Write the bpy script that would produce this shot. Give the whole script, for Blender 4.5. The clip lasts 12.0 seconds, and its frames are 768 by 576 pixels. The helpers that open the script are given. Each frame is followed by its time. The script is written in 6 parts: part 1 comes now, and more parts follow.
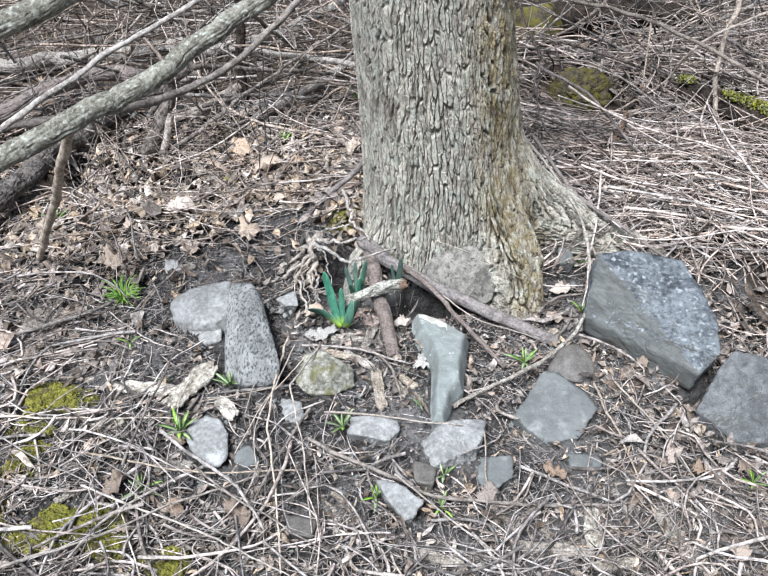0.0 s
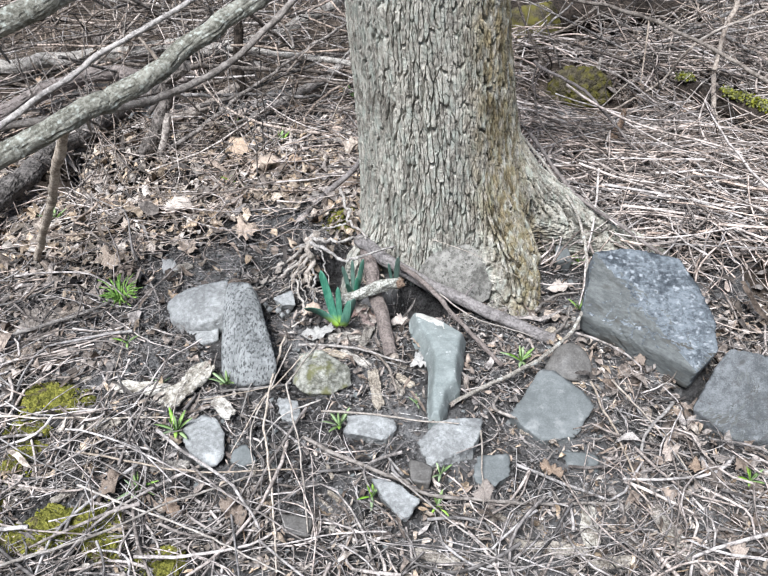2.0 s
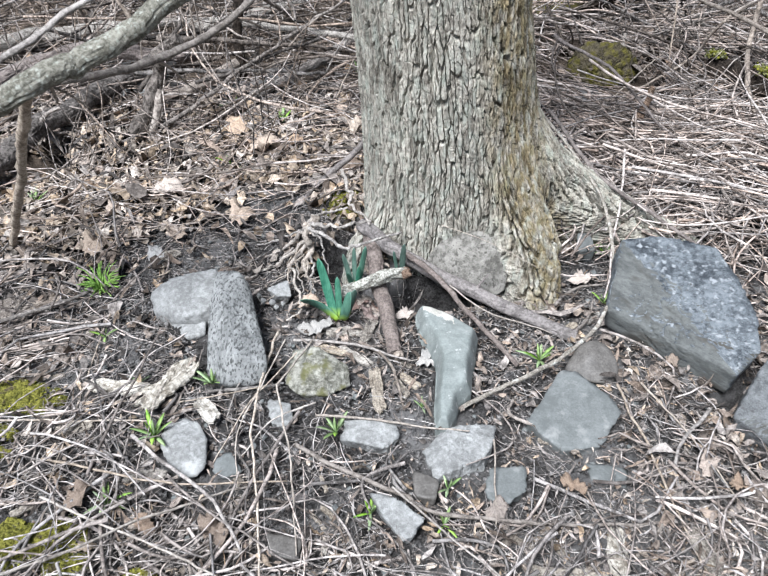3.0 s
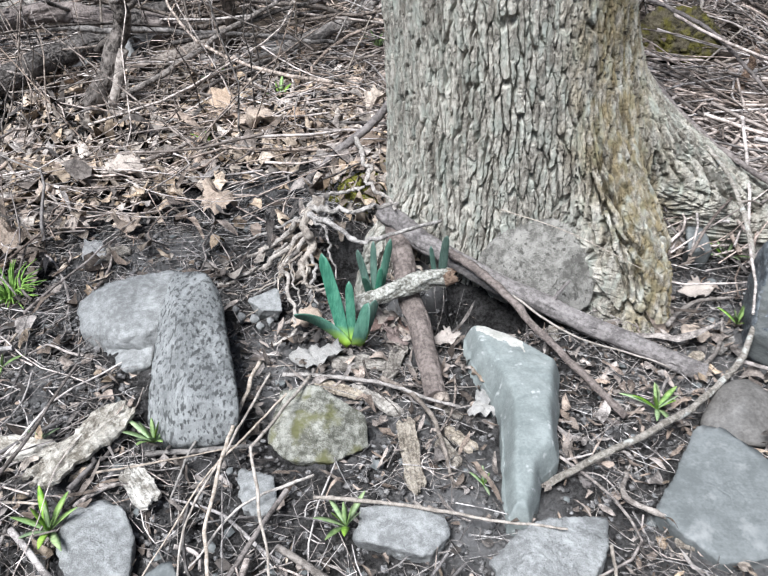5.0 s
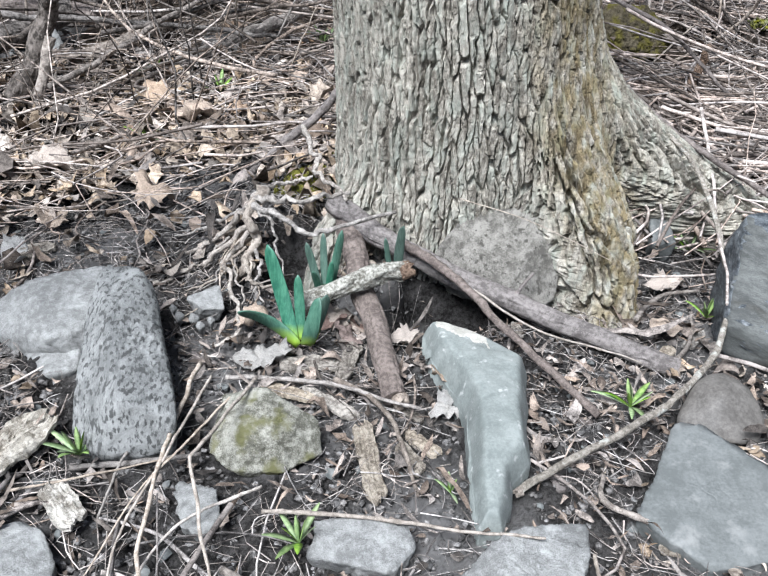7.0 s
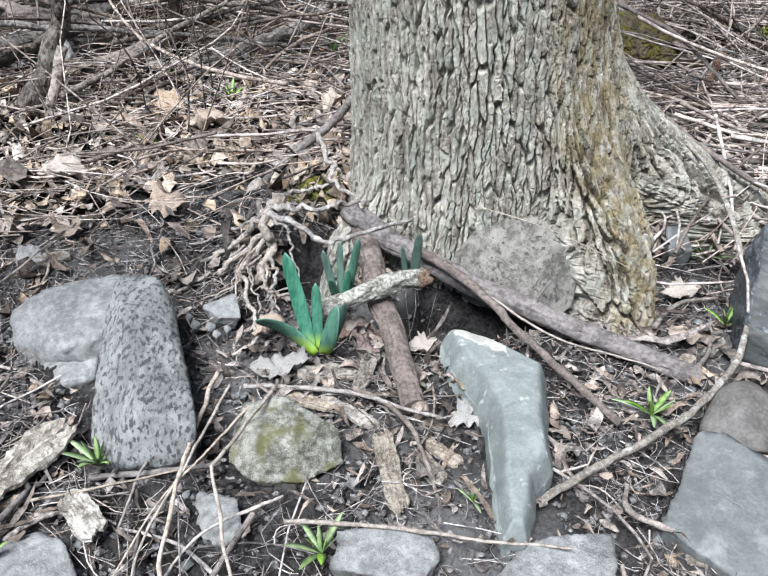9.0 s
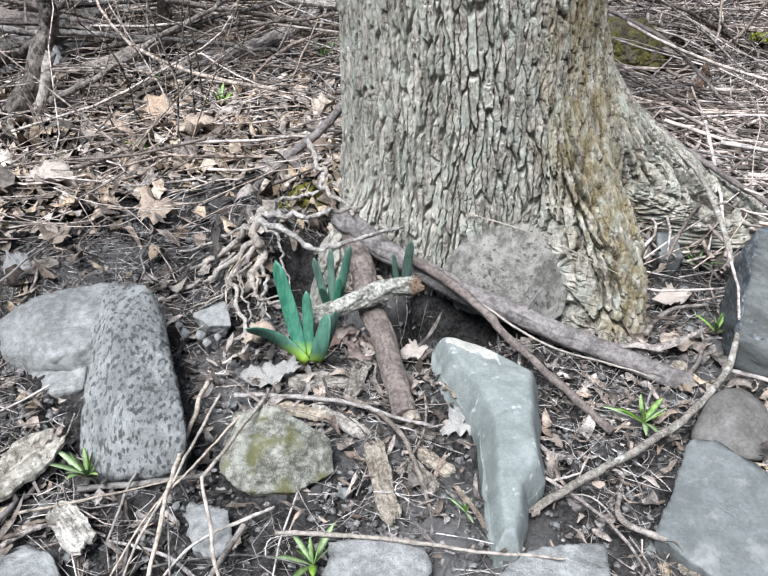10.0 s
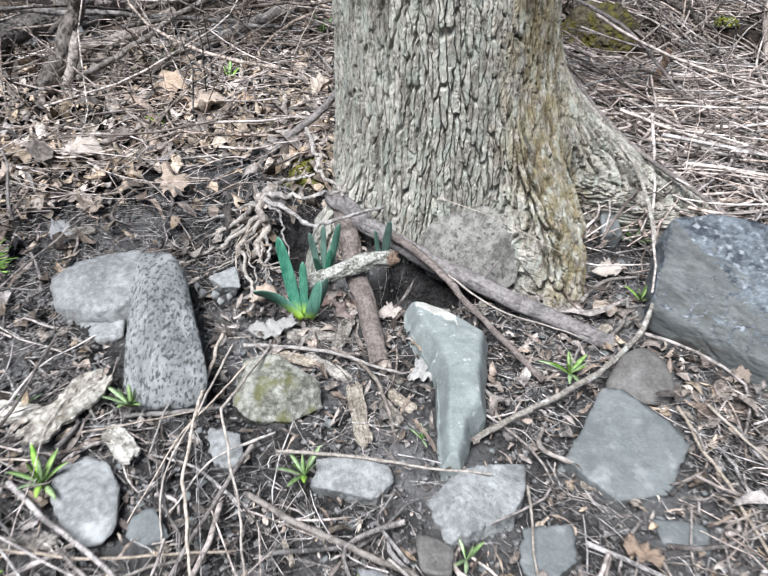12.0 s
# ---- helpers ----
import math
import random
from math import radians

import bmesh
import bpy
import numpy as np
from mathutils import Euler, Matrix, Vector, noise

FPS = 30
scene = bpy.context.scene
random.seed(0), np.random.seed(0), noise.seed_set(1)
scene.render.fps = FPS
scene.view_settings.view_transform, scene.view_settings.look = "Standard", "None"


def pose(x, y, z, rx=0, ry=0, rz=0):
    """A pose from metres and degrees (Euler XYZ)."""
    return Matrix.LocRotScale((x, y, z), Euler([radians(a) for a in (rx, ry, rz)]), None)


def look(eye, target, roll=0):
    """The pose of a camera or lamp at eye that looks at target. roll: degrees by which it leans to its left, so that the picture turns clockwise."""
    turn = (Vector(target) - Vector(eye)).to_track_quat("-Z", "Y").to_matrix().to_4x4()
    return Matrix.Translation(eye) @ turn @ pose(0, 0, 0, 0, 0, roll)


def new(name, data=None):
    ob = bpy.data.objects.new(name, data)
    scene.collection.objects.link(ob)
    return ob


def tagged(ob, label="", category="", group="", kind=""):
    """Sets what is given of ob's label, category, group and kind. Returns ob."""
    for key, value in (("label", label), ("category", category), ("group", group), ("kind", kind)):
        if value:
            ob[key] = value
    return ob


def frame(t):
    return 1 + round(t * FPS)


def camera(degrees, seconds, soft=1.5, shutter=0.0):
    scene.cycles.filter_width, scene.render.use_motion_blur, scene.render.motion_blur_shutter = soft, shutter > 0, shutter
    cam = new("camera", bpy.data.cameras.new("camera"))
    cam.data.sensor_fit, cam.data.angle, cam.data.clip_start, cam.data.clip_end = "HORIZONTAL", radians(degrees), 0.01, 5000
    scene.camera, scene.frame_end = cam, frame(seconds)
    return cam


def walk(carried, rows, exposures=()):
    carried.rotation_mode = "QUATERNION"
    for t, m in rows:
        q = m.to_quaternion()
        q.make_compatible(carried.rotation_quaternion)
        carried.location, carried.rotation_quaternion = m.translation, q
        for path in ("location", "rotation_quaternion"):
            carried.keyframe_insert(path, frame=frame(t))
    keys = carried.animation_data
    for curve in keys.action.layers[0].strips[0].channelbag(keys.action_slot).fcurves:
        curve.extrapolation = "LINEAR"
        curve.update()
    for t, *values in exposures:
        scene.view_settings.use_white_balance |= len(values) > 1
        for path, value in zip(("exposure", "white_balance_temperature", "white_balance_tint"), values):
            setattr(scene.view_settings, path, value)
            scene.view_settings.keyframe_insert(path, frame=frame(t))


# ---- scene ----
cam = camera(50.6, 12.0, soft=1.35, shutter=0.35)
PATH = [
    (0, (0.078, 0.051, 1.183), (0.11, 1.692, 0.041), 0.7),
    (0.5, (0.078, 0.051, 1.182), (0.107, 1.691, 0.038), 0.6),
    (1, (0.081, 0.043, 1.185), (0.11, 1.688, 0.048), 0.5),
    (1.5, (0.086, 0.044, 1.183), (0.123, 1.691, 0.048), 0.6),
    (2, (0.09, 0.051, 1.181), (0.117, 1.692, 0.038), 0.4),
    (2.5, (0.1, 0.076, 1.163), (0.134, 1.711, 0.012), 0.4),
    (2.7, (0.113, 0.118, 1.133), (0.106, 1.748, -0.025), 0.1),
    (4.3, (0.078, 0.516, 0.851), (0.099, 2.139, -0.318), 0.7),
    (4.5, (0.074, 0.548, 0.817), (0.084, 2.17, -0.353), 0.6),
    (5, (0.072, 0.63, 0.73), (0.048, 2.303, -0.367), 0.2),
    (5.2, (0.078, 0.65, 0.703), (0.04, 2.325, -0.389), 0.4),
    (5.5, (0.076, 0.672, 0.665), (0.199, 2.344, -0.425), 2.8),
    (6, (0.073, 0.669, 0.662), (0.174, 2.358, -0.406), 2.5),
    (6.5, (0.062, 0.682, 0.66), (0.181, 2.373, -0.401), 2.6),
    (7, (0.059, 0.69, 0.657), (0.175, 2.38, -0.406), 2.2),
    (9, (0.04, 0.695, 0.652), (0.148, 2.397, -0.392), 1.9),
    (9.5, (0.037, 0.702, 0.65), (0.149, 2.405, -0.393), 1.6),
    (10, (0.039, 0.702, 0.655), (0.171, 2.407, -0.382), 2.2),
    (10.5, (0.038, 0.71, 0.657), (0.198, 2.408, -0.389), 2.9),
    (11, (0.048, 0.709, 0.676), (0.225, 2.408, -0.364), 3.5),
    (11.5, (0.044, 0.678, 0.697), (0.2, 2.337, -0.408), 2.6),
    (12, (0.048, 0.521, 0.822), (0.187, 2.148, -0.333), 3.7),
]
walk(cam, [(t, look(eye, target, roll)) for t, eye, target, roll in PATH], [(0, 1.05, 5920, 10), (12, 1.05, 5920, 10)])

# ---- light: bright overcast sky, soft sun high behind the path ----
world = bpy.data.worlds.new("overcast_sky")
scene.world = world
world.use_nodes = True
wn, wl = world.node_tree.nodes, world.node_tree.links
sky = wn.new("ShaderNodeTexSky")
sky.sky_type, sky.sun_disc = "NISHITA", False
sky.sun_elevation, sky.sun_rotation = radians(57), radians(210)
sky.dust_density, sky.air_density = 1.0, 1.0
cloud = wn.new("ShaderNodeHueSaturation")
cloud.inputs["Saturation"].default_value = 0.6
wl.new(sky.outputs[0], cloud.inputs["Color"])
wl.new(cloud.outputs[0], wn["Background"].inputs["Color"])
wn["Background"].inputs["Strength"].default_value = 0.052
sun = new("sun", bpy.data.lights.new("sun", "SUN"))
sun.data.energy, sun.data.angle, sun.data.color = 5.0, radians(28), (1.0, 0.985, 0.96)
sun.matrix_world = look((-1.2, -2.1, 3.8), (0, 0, 0))



# ---- materials ----
def mat(name, dark, light, scale=20.0, stretch=(1, 1, 1), rough=0.9, bump=0.3, fine=4.0, vary="", amount=0.5,
        patch=None, patch_scale=3.0, patch_at=(0.5, 0.6), depth=0.007, spec=0.10):
    """Two-scale procedural surface: dark-light grain, an optional third colour in patches, per-piece variation."""
    m = bpy.data.materials.new(name)
    m.use_nodes = True
    n, l = m.node_tree.nodes, m.node_tree.links
    bs = n["Principled BSDF"]
    bs.inputs["Roughness"].default_value = rough
    bs.inputs["Specular IOR Level"].default_value = spec
    co = n.new("ShaderNodeTexCoord")
    mp = n.new("ShaderNodeMapping")
    mp.inputs["Scale"].default_value = stretch
    l.new(co.outputs["Object"], mp.inputs["Vector"])
    big, mid, small = (n.new("ShaderNodeTexNoise") for _ in range(3))
    for t, k, rg in ((big, 1, 0.55), (mid, fine, 0.6), (small, fine * 6, 0.7)):
        t.inputs["Scale"].default_value, t.inputs["Detail"].default_value, t.inputs["Roughness"].default_value = scale * k, 5, rg
        l.new(mp.outputs[0], t.inputs["Vector"])
    half = n.new("ShaderNodeMix")
    half.inputs["Factor"].default_value = 0.5
    l.new(mid.outputs["Fac"], half.inputs["A"])
    l.new(small.outputs["Fac"], half.inputs["B"])
    mix = n.new("ShaderNodeMix")
    mix.inputs["Factor"].default_value = 0.68
    l.new(big.outputs["Fac"], mix.inputs["A"])
    l.new(half.outputs["Result"], mix.inputs["B"])
    ramp = n.new("ShaderNodeValToRGB")
    e = ramp.color_ramp.elements
    e[0].position, e[1].position = 0.435, 0.575
    e[0].color, e[1].color = (*dark, 1), (*light, 1)
    l.new(mix.outputs["Result"], ramp.inputs["Fac"])
    col = ramp.outputs["Color"]
    if patch:
        pn = n.new("ShaderNodeTexNoise")
        pn.inputs["Scale"].default_value, pn.inputs["Detail"].default_value = patch_scale, 5
        l.new(mp.outputs[0], pn.inputs["Vector"])
        pr = n.new("ShaderNodeMapRange")
        pr.inputs["From Min"].default_value, pr.inputs["From Max"].default_value = patch_at
        l.new(pn.outputs["Fac"], pr.inputs["Value"])
        pm = n.new("ShaderNodeMix")
        pm.data_type = "RGBA"
        pm.inputs["B"].default_value = (*patch, 1)
        l.new(pr.outputs[0], pm.inputs["Factor"])
        l.new(col, pm.inputs["A"])
        col = pm.outputs["Result"]
    if vary:
        src = n.new("ShaderNodeNewGeometry" if vary == "island" else "ShaderNodeObjectInfo")
        out = src.outputs["Random Per Island" if vary == "island" else "Random"]
        hs = n.new("ShaderNodeHueSaturation")
        va = n.new("ShaderNodeMapRange")
        va.inputs["To Min"].default_value, va.inputs["To Max"].default_value = 1 - amount, 1 + amount
        l.new(out, va.inputs["Value"])
        l.new(va.outputs[0], hs.inputs["Value"])
        wrap = n.new("ShaderNodeMath")
        wrap.operation = "MULTIPLY"
        wrap.inputs[1].default_value = 7.31
        fr = n.new("ShaderNodeMath")
        fr.operation = "FRACT"
        l.new(out, wrap.inputs[0])
        l.new(wrap.outputs[0], fr.inputs[0])
        sa = n.new("ShaderNodeMapRange")
        sa.inputs["To Min"].default_value, sa.inputs["To Max"].default_value = 0.55, 1.25
        l.new(fr.outputs[0], sa.inputs["Value"])
        l.new(sa.outputs[0], hs.inputs["Saturation"])
        l.new(col, hs.inputs["Color"])
        col = hs.outputs["Color"]
    l.new(col, bs.inputs["Base Color"])
    bp = n.new("ShaderNodeBump")
    bp.inputs["Strength"].default_value, bp.inputs["Distance"].default_value = bump, depth
    l.new(half.outputs["Result"], bp.inputs["Height"])
    l.new(bp.outputs[0], bs.inputs["Normal"])
    return m


SOIL = mat("dark_soil", (0.022, 0.0206, 0.0197), (0.125, 0.118, 0.113), 45, bump=1.0, fine=5, depth=0.012,
           patch=(0.225, 0.218, 0.212), patch_scale=4.5, patch_at=(0.48, 0.66))
FLOOR = mat("leaf_strewn_floor", (0.045, 0.036, 0.029), (0.26, 0.205, 0.158), 22, bump=1.0, fine=4, depth=0.02,
            patch=(0.085, 0.066, 0.052), patch_scale=2.5, patch_at=(0.45, 0.62))
CRUMB = mat("soil_crumbs", (0.030, 0.028, 0.0267), (0.19, 0.181, 0.174), 60, vary="island", amount=0.6)
STRAW = mat("dry_straw", (0.120, 0.096, 0.081), (0.43, 0.361, 0.315), 22, vary="island", amount=0.68, bump=0.1)
GREYSTRAW = mat("bleached_straw", (0.105, 0.090, 0.080), (0.40, 0.351, 0.320), 22, vary="island", amount=0.62, bump=0.1)
STALK = mat("pale_dry_stalk", (0.215, 0.180, 0.146), (0.47, 0.408, 0.345), 40, (1, 1, 1), vary="object", amount=0.3, bump=0.5)
FLAKE = mat("leaf_fragments", (0.062, 0.050, 0.042), (0.24, 0.197, 0.165), 25, vary="island", amount=0.78, bump=0.3)
LEAFBITS = mat("broken_tan_leaves", (0.120, 0.091, 0.067), (0.43, 0.350, 0.270), 25, vary="island", amount=0.6, bump=0.5)
LEAF = mat("dead_leaf", (0.20, 0.14, 0.10), (0.46, 0.355, 0.27), 35, vary="object", amount=0.4, bump=0.6)
LEAF_PALE = mat("pale_dead_leaf", (0.38, 0.295, 0.23), (0.66, 0.545, 0.445), 35, vary="object", amount=0.2, bump=0.8)
TWIG = mat("dry_twig", (0.040, 0.032, 0.027), (0.29, 0.24, 0.203), 40, vary="island", amount=0.7, bump=0.4)
BRUSH = mat("dead_brush_stems", (0.036, 0.029, 0.024), (0.36, 0.298, 0.252), 35, vary="island", amount=0.8, bump=0.3)
STICK = mat("weathered_stick", (0.13, 0.108, 0.09), (0.36, 0.31, 0.265), 30, (1, 1, 1), vary="object", amount=0.3, bump=0.8)
BARKSTICK = mat("brown_stick_bark", (0.105, 0.089, 0.081), (0.25, 0.215, 0.196), 42, bump=1.0, depth=0.004, vary="object", amount=0.12)
LICHEN = mat("lichened_branch_bark", (0.082, 0.078, 0.062), (0.245, 0.236, 0.198), 40, bump=0.7, depth=0.005,
             patch=(0.32, 0.33, 0.29), patch_scale=110, patch_at=(0.54, 0.68))
DEADWOOD = mat("grey_dead_wood", (0.045, 0.038, 0.032), (0.26, 0.222, 0.192), 30, vary="object", amount=0.35, bump=0.9)
WHITISH = mat("whitish_lichened_stick", (0.13, 0.122, 0.10), (0.52, 0.51, 0.455), 60, bump=1.0, depth=0.005)
VINE = mat("grey_vine_bark", (0.20, 0.178, 0.148), (0.50, 0.455, 0.395), 60, bump=1.0, patch=(0.60, 0.595, 0.54), patch_scale=70, patch_at=(0.58, 0.66))
WOOD = mat("torn_wood", (0.10, 0.066, 0.048), (0.33, 0.235, 0.17), 60, bump=1.0)
DARKWOOD = mat("dark_rotten_wood", (0.012, 0.0098, 0.008), (0.065, 0.051, 0.041), 30, (1, 1, 1), bump=1.0)
CHIPPALE = mat("bleached_wood_chip", (0.20, 0.178, 0.148), (0.72, 0.68, 0.61), 50, bump=1.0, vary="object", amount=0.12, fine=3)
CHIP = mat("pale_bark_chip", (0.17, 0.144, 0.116), (0.53, 0.472, 0.395), 60, bump=1.0, vary="object", amount=0.2, fine=4)
ROOT = mat("exposed_root", (0.20, 0.170, 0.142), (0.55, 0.485, 0.415), 45, bump=0.8, vary="object", amount=0.15)

ROOTLET = mat("fine_rootlets", (0.09, 0.078, 0.070), (0.44, 0.395, 0.36), 30, vary="island", amount=0.65, bump=0.1)
BARK = mat("tree_bark", (0.125, 0.112, 0.092), (0.50, 0.470, 0.405), 40, (1, 1, 0.35), bump=0.9, fine=5, depth=0.0045,
           patch=(0.35, 0.368, 0.318), patch_scale=70, patch_at=(0.46, 0.76))


def stain_bark(m):
    """Mustard-green algae down one flank and along the edge of the front root."""
    n, l = m.node_tree.nodes, m.node_tree.links
    bs = n["Principled BSDF"]
    old = bs.inputs["Base Color"].links[0].from_socket

    def node(kind, **sockets):
        k = n.new("ShaderNode" + kind)
        for name, value in sockets.items():
            k.inputs[name.replace("_", " ")].default_value = value
        return k

    def maths(op, a, b):
        k = n.new("ShaderNodeMath")
        k.operation = op
        for i, v in enumerate((a, b)):
            if isinstance(v, float):
                k.inputs[i].default_value = v
            else:
                l.new(v, k.inputs[i])
        return k.outputs[0]

    co, sp = node("TexCoord"), node("SeparateXYZ")
    l.new(co.outputs["Object"], sp.inputs[0])
    no = node("TexNoise", Scale=55.0, Detail=8.0)
    tall_grain = node("Mapping", Scale=(1, 1, 0.4))
    l.new(co.outputs["Object"], tall_grain.inputs["Vector"])
    l.new(tall_grain.outputs[0], no.inputs["Vector"])
    low = node("MapRange", From_Min=0.06, From_Max=0.24, To_Min=0.185, To_Max=0.105)
    l.new(sp.outputs["Z"], low.inputs["Value"])
    tall = node("MapRange", From_Min=0.24, From_Max=0.70, To_Min=0.0, To_Max=-0.045)
    l.new(sp.outputs["Z"], tall.inputs["Value"])
    rim = maths("SUBTRACT", maths("SUBTRACT", sp.outputs["X"], low.outputs[0]), tall.outputs[0])
    start = node("MapRange", From_Min=-0.07, From_Max=0.0)
    l.new(rim, start.inputs["Value"])
    end = node("MapRange", From_Min=0.06, From_Max=0.14, To_Min=1.0, To_Max=0.15)
    l.new(rim, end.inputs["Value"])
    blot = node("MapRange", From_Min=0.34, From_Max=0.58)
    l.new(no.outputs["Fac"], blot.inputs["Value"])
    fac = maths("MULTIPLY", maths("MULTIPLY", start.outputs[0], end.outputs[0]), maths("MULTIPLY", blot.outputs[0], 0.80))
    mx = n.new("ShaderNodeMix")
    mx.data_type, mx.blend_type = "RGBA", "MULTIPLY"
    l.new(fac, mx.inputs["Factor"])
    l.new(old, mx.inputs["A"])
    mx.inputs["B"].default_value = (0.50, 0.40, 0.20, 1)
    l.new(mx.outputs["Result"], bs.inputs["Base Color"])
    return m


stain_bark(BARK)
MOSS = mat("moss", (0.055, 0.058, 0.012), (0.20, 0.198, 0.045), 40, vary="island", amount=0.55)
MOSSBED = mat("moss_bed", (0.062, 0.064, 0.014), (0.30, 0.285, 0.060), 55, bump=1.0, fine=5, depth=0.006, patch=(0.10, 0.082, 0.048), patch_scale=40, patch_at=(0.56, 0.66))
FRESH = mat("fresh_green_leaf", (0.12, 0.235, 0.040), (0.28, 0.44, 0.10), 30, rough=0.5, bump=0.2, spec=0.3)
GREEN = mat("weed_leaf", (0.110, 0.205, 0.045), (0.28, 0.40, 0.110), 30, rough=0.5, vary="object", amount=0.3, bump=0.2, spec=0.4)
SLATE = mat("dark_slate_stone", (0.026, 0.031, 0.037), (0.172, 0.190, 0.203), 20, (1, 1, 1.6), bump=1.0, fine=5, rough=0.55, depth=0.005, spec=0.35,
            patch=(0.28, 0.295, 0.305), patch_scale=85, patch_at=(0.57, 0.70))
BLOCK = mat("grey_weathered_block", (0.062, 0.065, 0.066), (0.165, 0.170, 0.172), 13, bump=1.0, fine=5, rough=0.6, depth=0.006, spec=0.3,
            patch=(0.062, 0.061, 0.060), patch_scale=50, patch_at=(0.56, 0.68))
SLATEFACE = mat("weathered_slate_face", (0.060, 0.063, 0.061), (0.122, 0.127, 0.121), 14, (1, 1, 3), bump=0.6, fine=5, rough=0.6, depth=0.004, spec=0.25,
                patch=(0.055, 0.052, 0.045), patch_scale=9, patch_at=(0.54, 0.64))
GREY = mat("grey_stone", (0.095, 0.101, 0.098), (0.147, 0.154, 0.150), 9, bump=0.45, fine=5, rough=0.6, depth=0.004, spec=0.25,
           patch=(0.215, 0.218, 0.21), patch_scale=34, patch_at=(0.56, 0.74))
PALE = mat("pale_blue_grey_stone", (0.142, 0.158, 0.150), (0.222, 0.240, 0.228), 9, bump=0.45, fine=5, rough=0.55, depth=0.004, spec=0.25,
           patch=(0.34, 0.35, 0.335), patch_scale=75, patch_at=(0.62, 0.70))
WHITE = mat("white_stone_scar", (0.40, 0.385, 0.34), (0.60, 0.585, 0.53), 40, bump=0.8)
ROUGHGREY = mat("rough_light_grey_stone", (0.18, 0.18, 0.174), (0.37, 0.372, 0.36), 16, bump=1.0, fine=7, rough=0.7, depth=0.006,
                patch=(0.48, 0.48, 0.465), patch_scale=14, patch_at=(0.56, 0.66))
BROWNST = mat("brown_grey_stone", (0.065, 0.060, 0.054), (0.13, 0.121, 0.111), 9, bump=0.3, fine=5, rough=0.55, depth=0.004, spec=0.25,
              patch=(0.34, 0.33, 0.31), patch_scale=20, patch_at=(0.65, 0.71))
PITTED = mat("pitted_grey_stone", (0.110, 0.104, 0.092), (0.275, 0.262, 0.235), 20, bump=1.0, fine=4,
             patch=(0.085, 0.080, 0.071), patch_scale=125, patch_at=(0.58, 0.66))
SPECKLED = mat("speckled_grey_stone", (0.165, 0.168, 0.164), (0.30, 0.304, 0.295), 16, (1.5, 0.7, 0.8), bump=0.9, fine=5,
               patch=(0.085, 0.086, 0.084), patch_scale=150, patch_at=(0.51, 0.60))
MOSSYST = mat("algae_stained_stone", (0.115, 0.112, 0.090), (0.40, 0.392, 0.338), 26, bump=1.0, fine=4,
              patch=(0.145, 0.142, 0.070), patch_scale=32, patch_at=(0.50, 0.62))
MOSSROCK = mat("moss_covered_stone", (0.040, 0.034, 0.022), (0.155, 0.132, 0.088), 24, bump=1.0, fine=6,
               patch=(0.135, 0.120, 0.032), patch_scale=34, patch_at=(0.45, 0.60))


def blade_material():
    """Daffodil leaf: blue-green, yellow-green at the base where it leaves the bulb."""
    m = mat("daffodil_leaf", (0.025, 0.078, 0.053), (0.066, 0.156, 0.107), 30, (3, 3, 0.4), rough=0.45, bump=0.1, spec=0.45, vary="object", amount=0.2)
    n, l = m.node_tree.nodes, m.node_tree.links
    bs = n["Principled BSDF"]
    old = bs.inputs["Base Color"].links[0].from_socket
    co, sp, mr, mx = n.new("ShaderNodeTexCoord"), n.new("ShaderNodeSeparateXYZ"), n.new("ShaderNodeMapRange"), n.new("ShaderNodeMix")
    mx.data_type = "RGBA"
    mr.inputs["From Min"].default_value, mr.inputs["From Max"].default_value = 0.002, 0.022
    l.new(co.outputs["Object"], sp.inputs[0])
    l.new(sp.outputs["Z"], mr.inputs["Value"])
    l.new(mr.outputs[0], mx.inputs["Factor"])
    mx.inputs["A"].default_value = (0.24, 0.37, 0.04, 1)
    l.new(old, mx.inputs["B"])
    l.new(mx.outputs["Result"], bs.inputs["Base Color"])
    return m


BLADE = blade_material()

# ---- helpers ----
rng = np.random.default_rng(7)


def hashed(ix, iy, seed):
    h = (ix.astype(np.int64) * 374761393 + iy.astype(np.int64) * 668265263 + seed * 974634777) & 0x7FFFFFFF
    h = ((h ^ (h >> 13)) * 1274126177) & 0x7FFFFFFF
    return ((h ^ (h >> 16)) & 0xFFFFF) / 0xFFFFF


def vnoise(x, y, seed=0):
    """Value noise in [-1, 1]."""
    ix, iy = np.floor(x), np.floor(y)
    fx, fy = x - ix, y - iy
    fx, fy = fx * fx * (3 - 2 * fx), fy * fy * (3 - 2 * fy)
    a, b = hashed(ix, iy, seed), hashed(ix + 1, iy, seed)
    c, d = hashed(ix, iy + 1, seed), hashed(ix + 1, iy + 1, seed)
    return 2 * ((a * (1 - fx) + b * fx) * (1 - fy) + (c * (1 - fx) + d * fx) * fy) - 1


def fbm(x, y, seed=0, octaves=4, gain=0.5):
    s, a = 0.0, 1.0
    for k in range(octaves):
        s = s + a * vnoise(x * 2 ** k, y * 2 ** k, seed + k)
        a *= gain
    return s


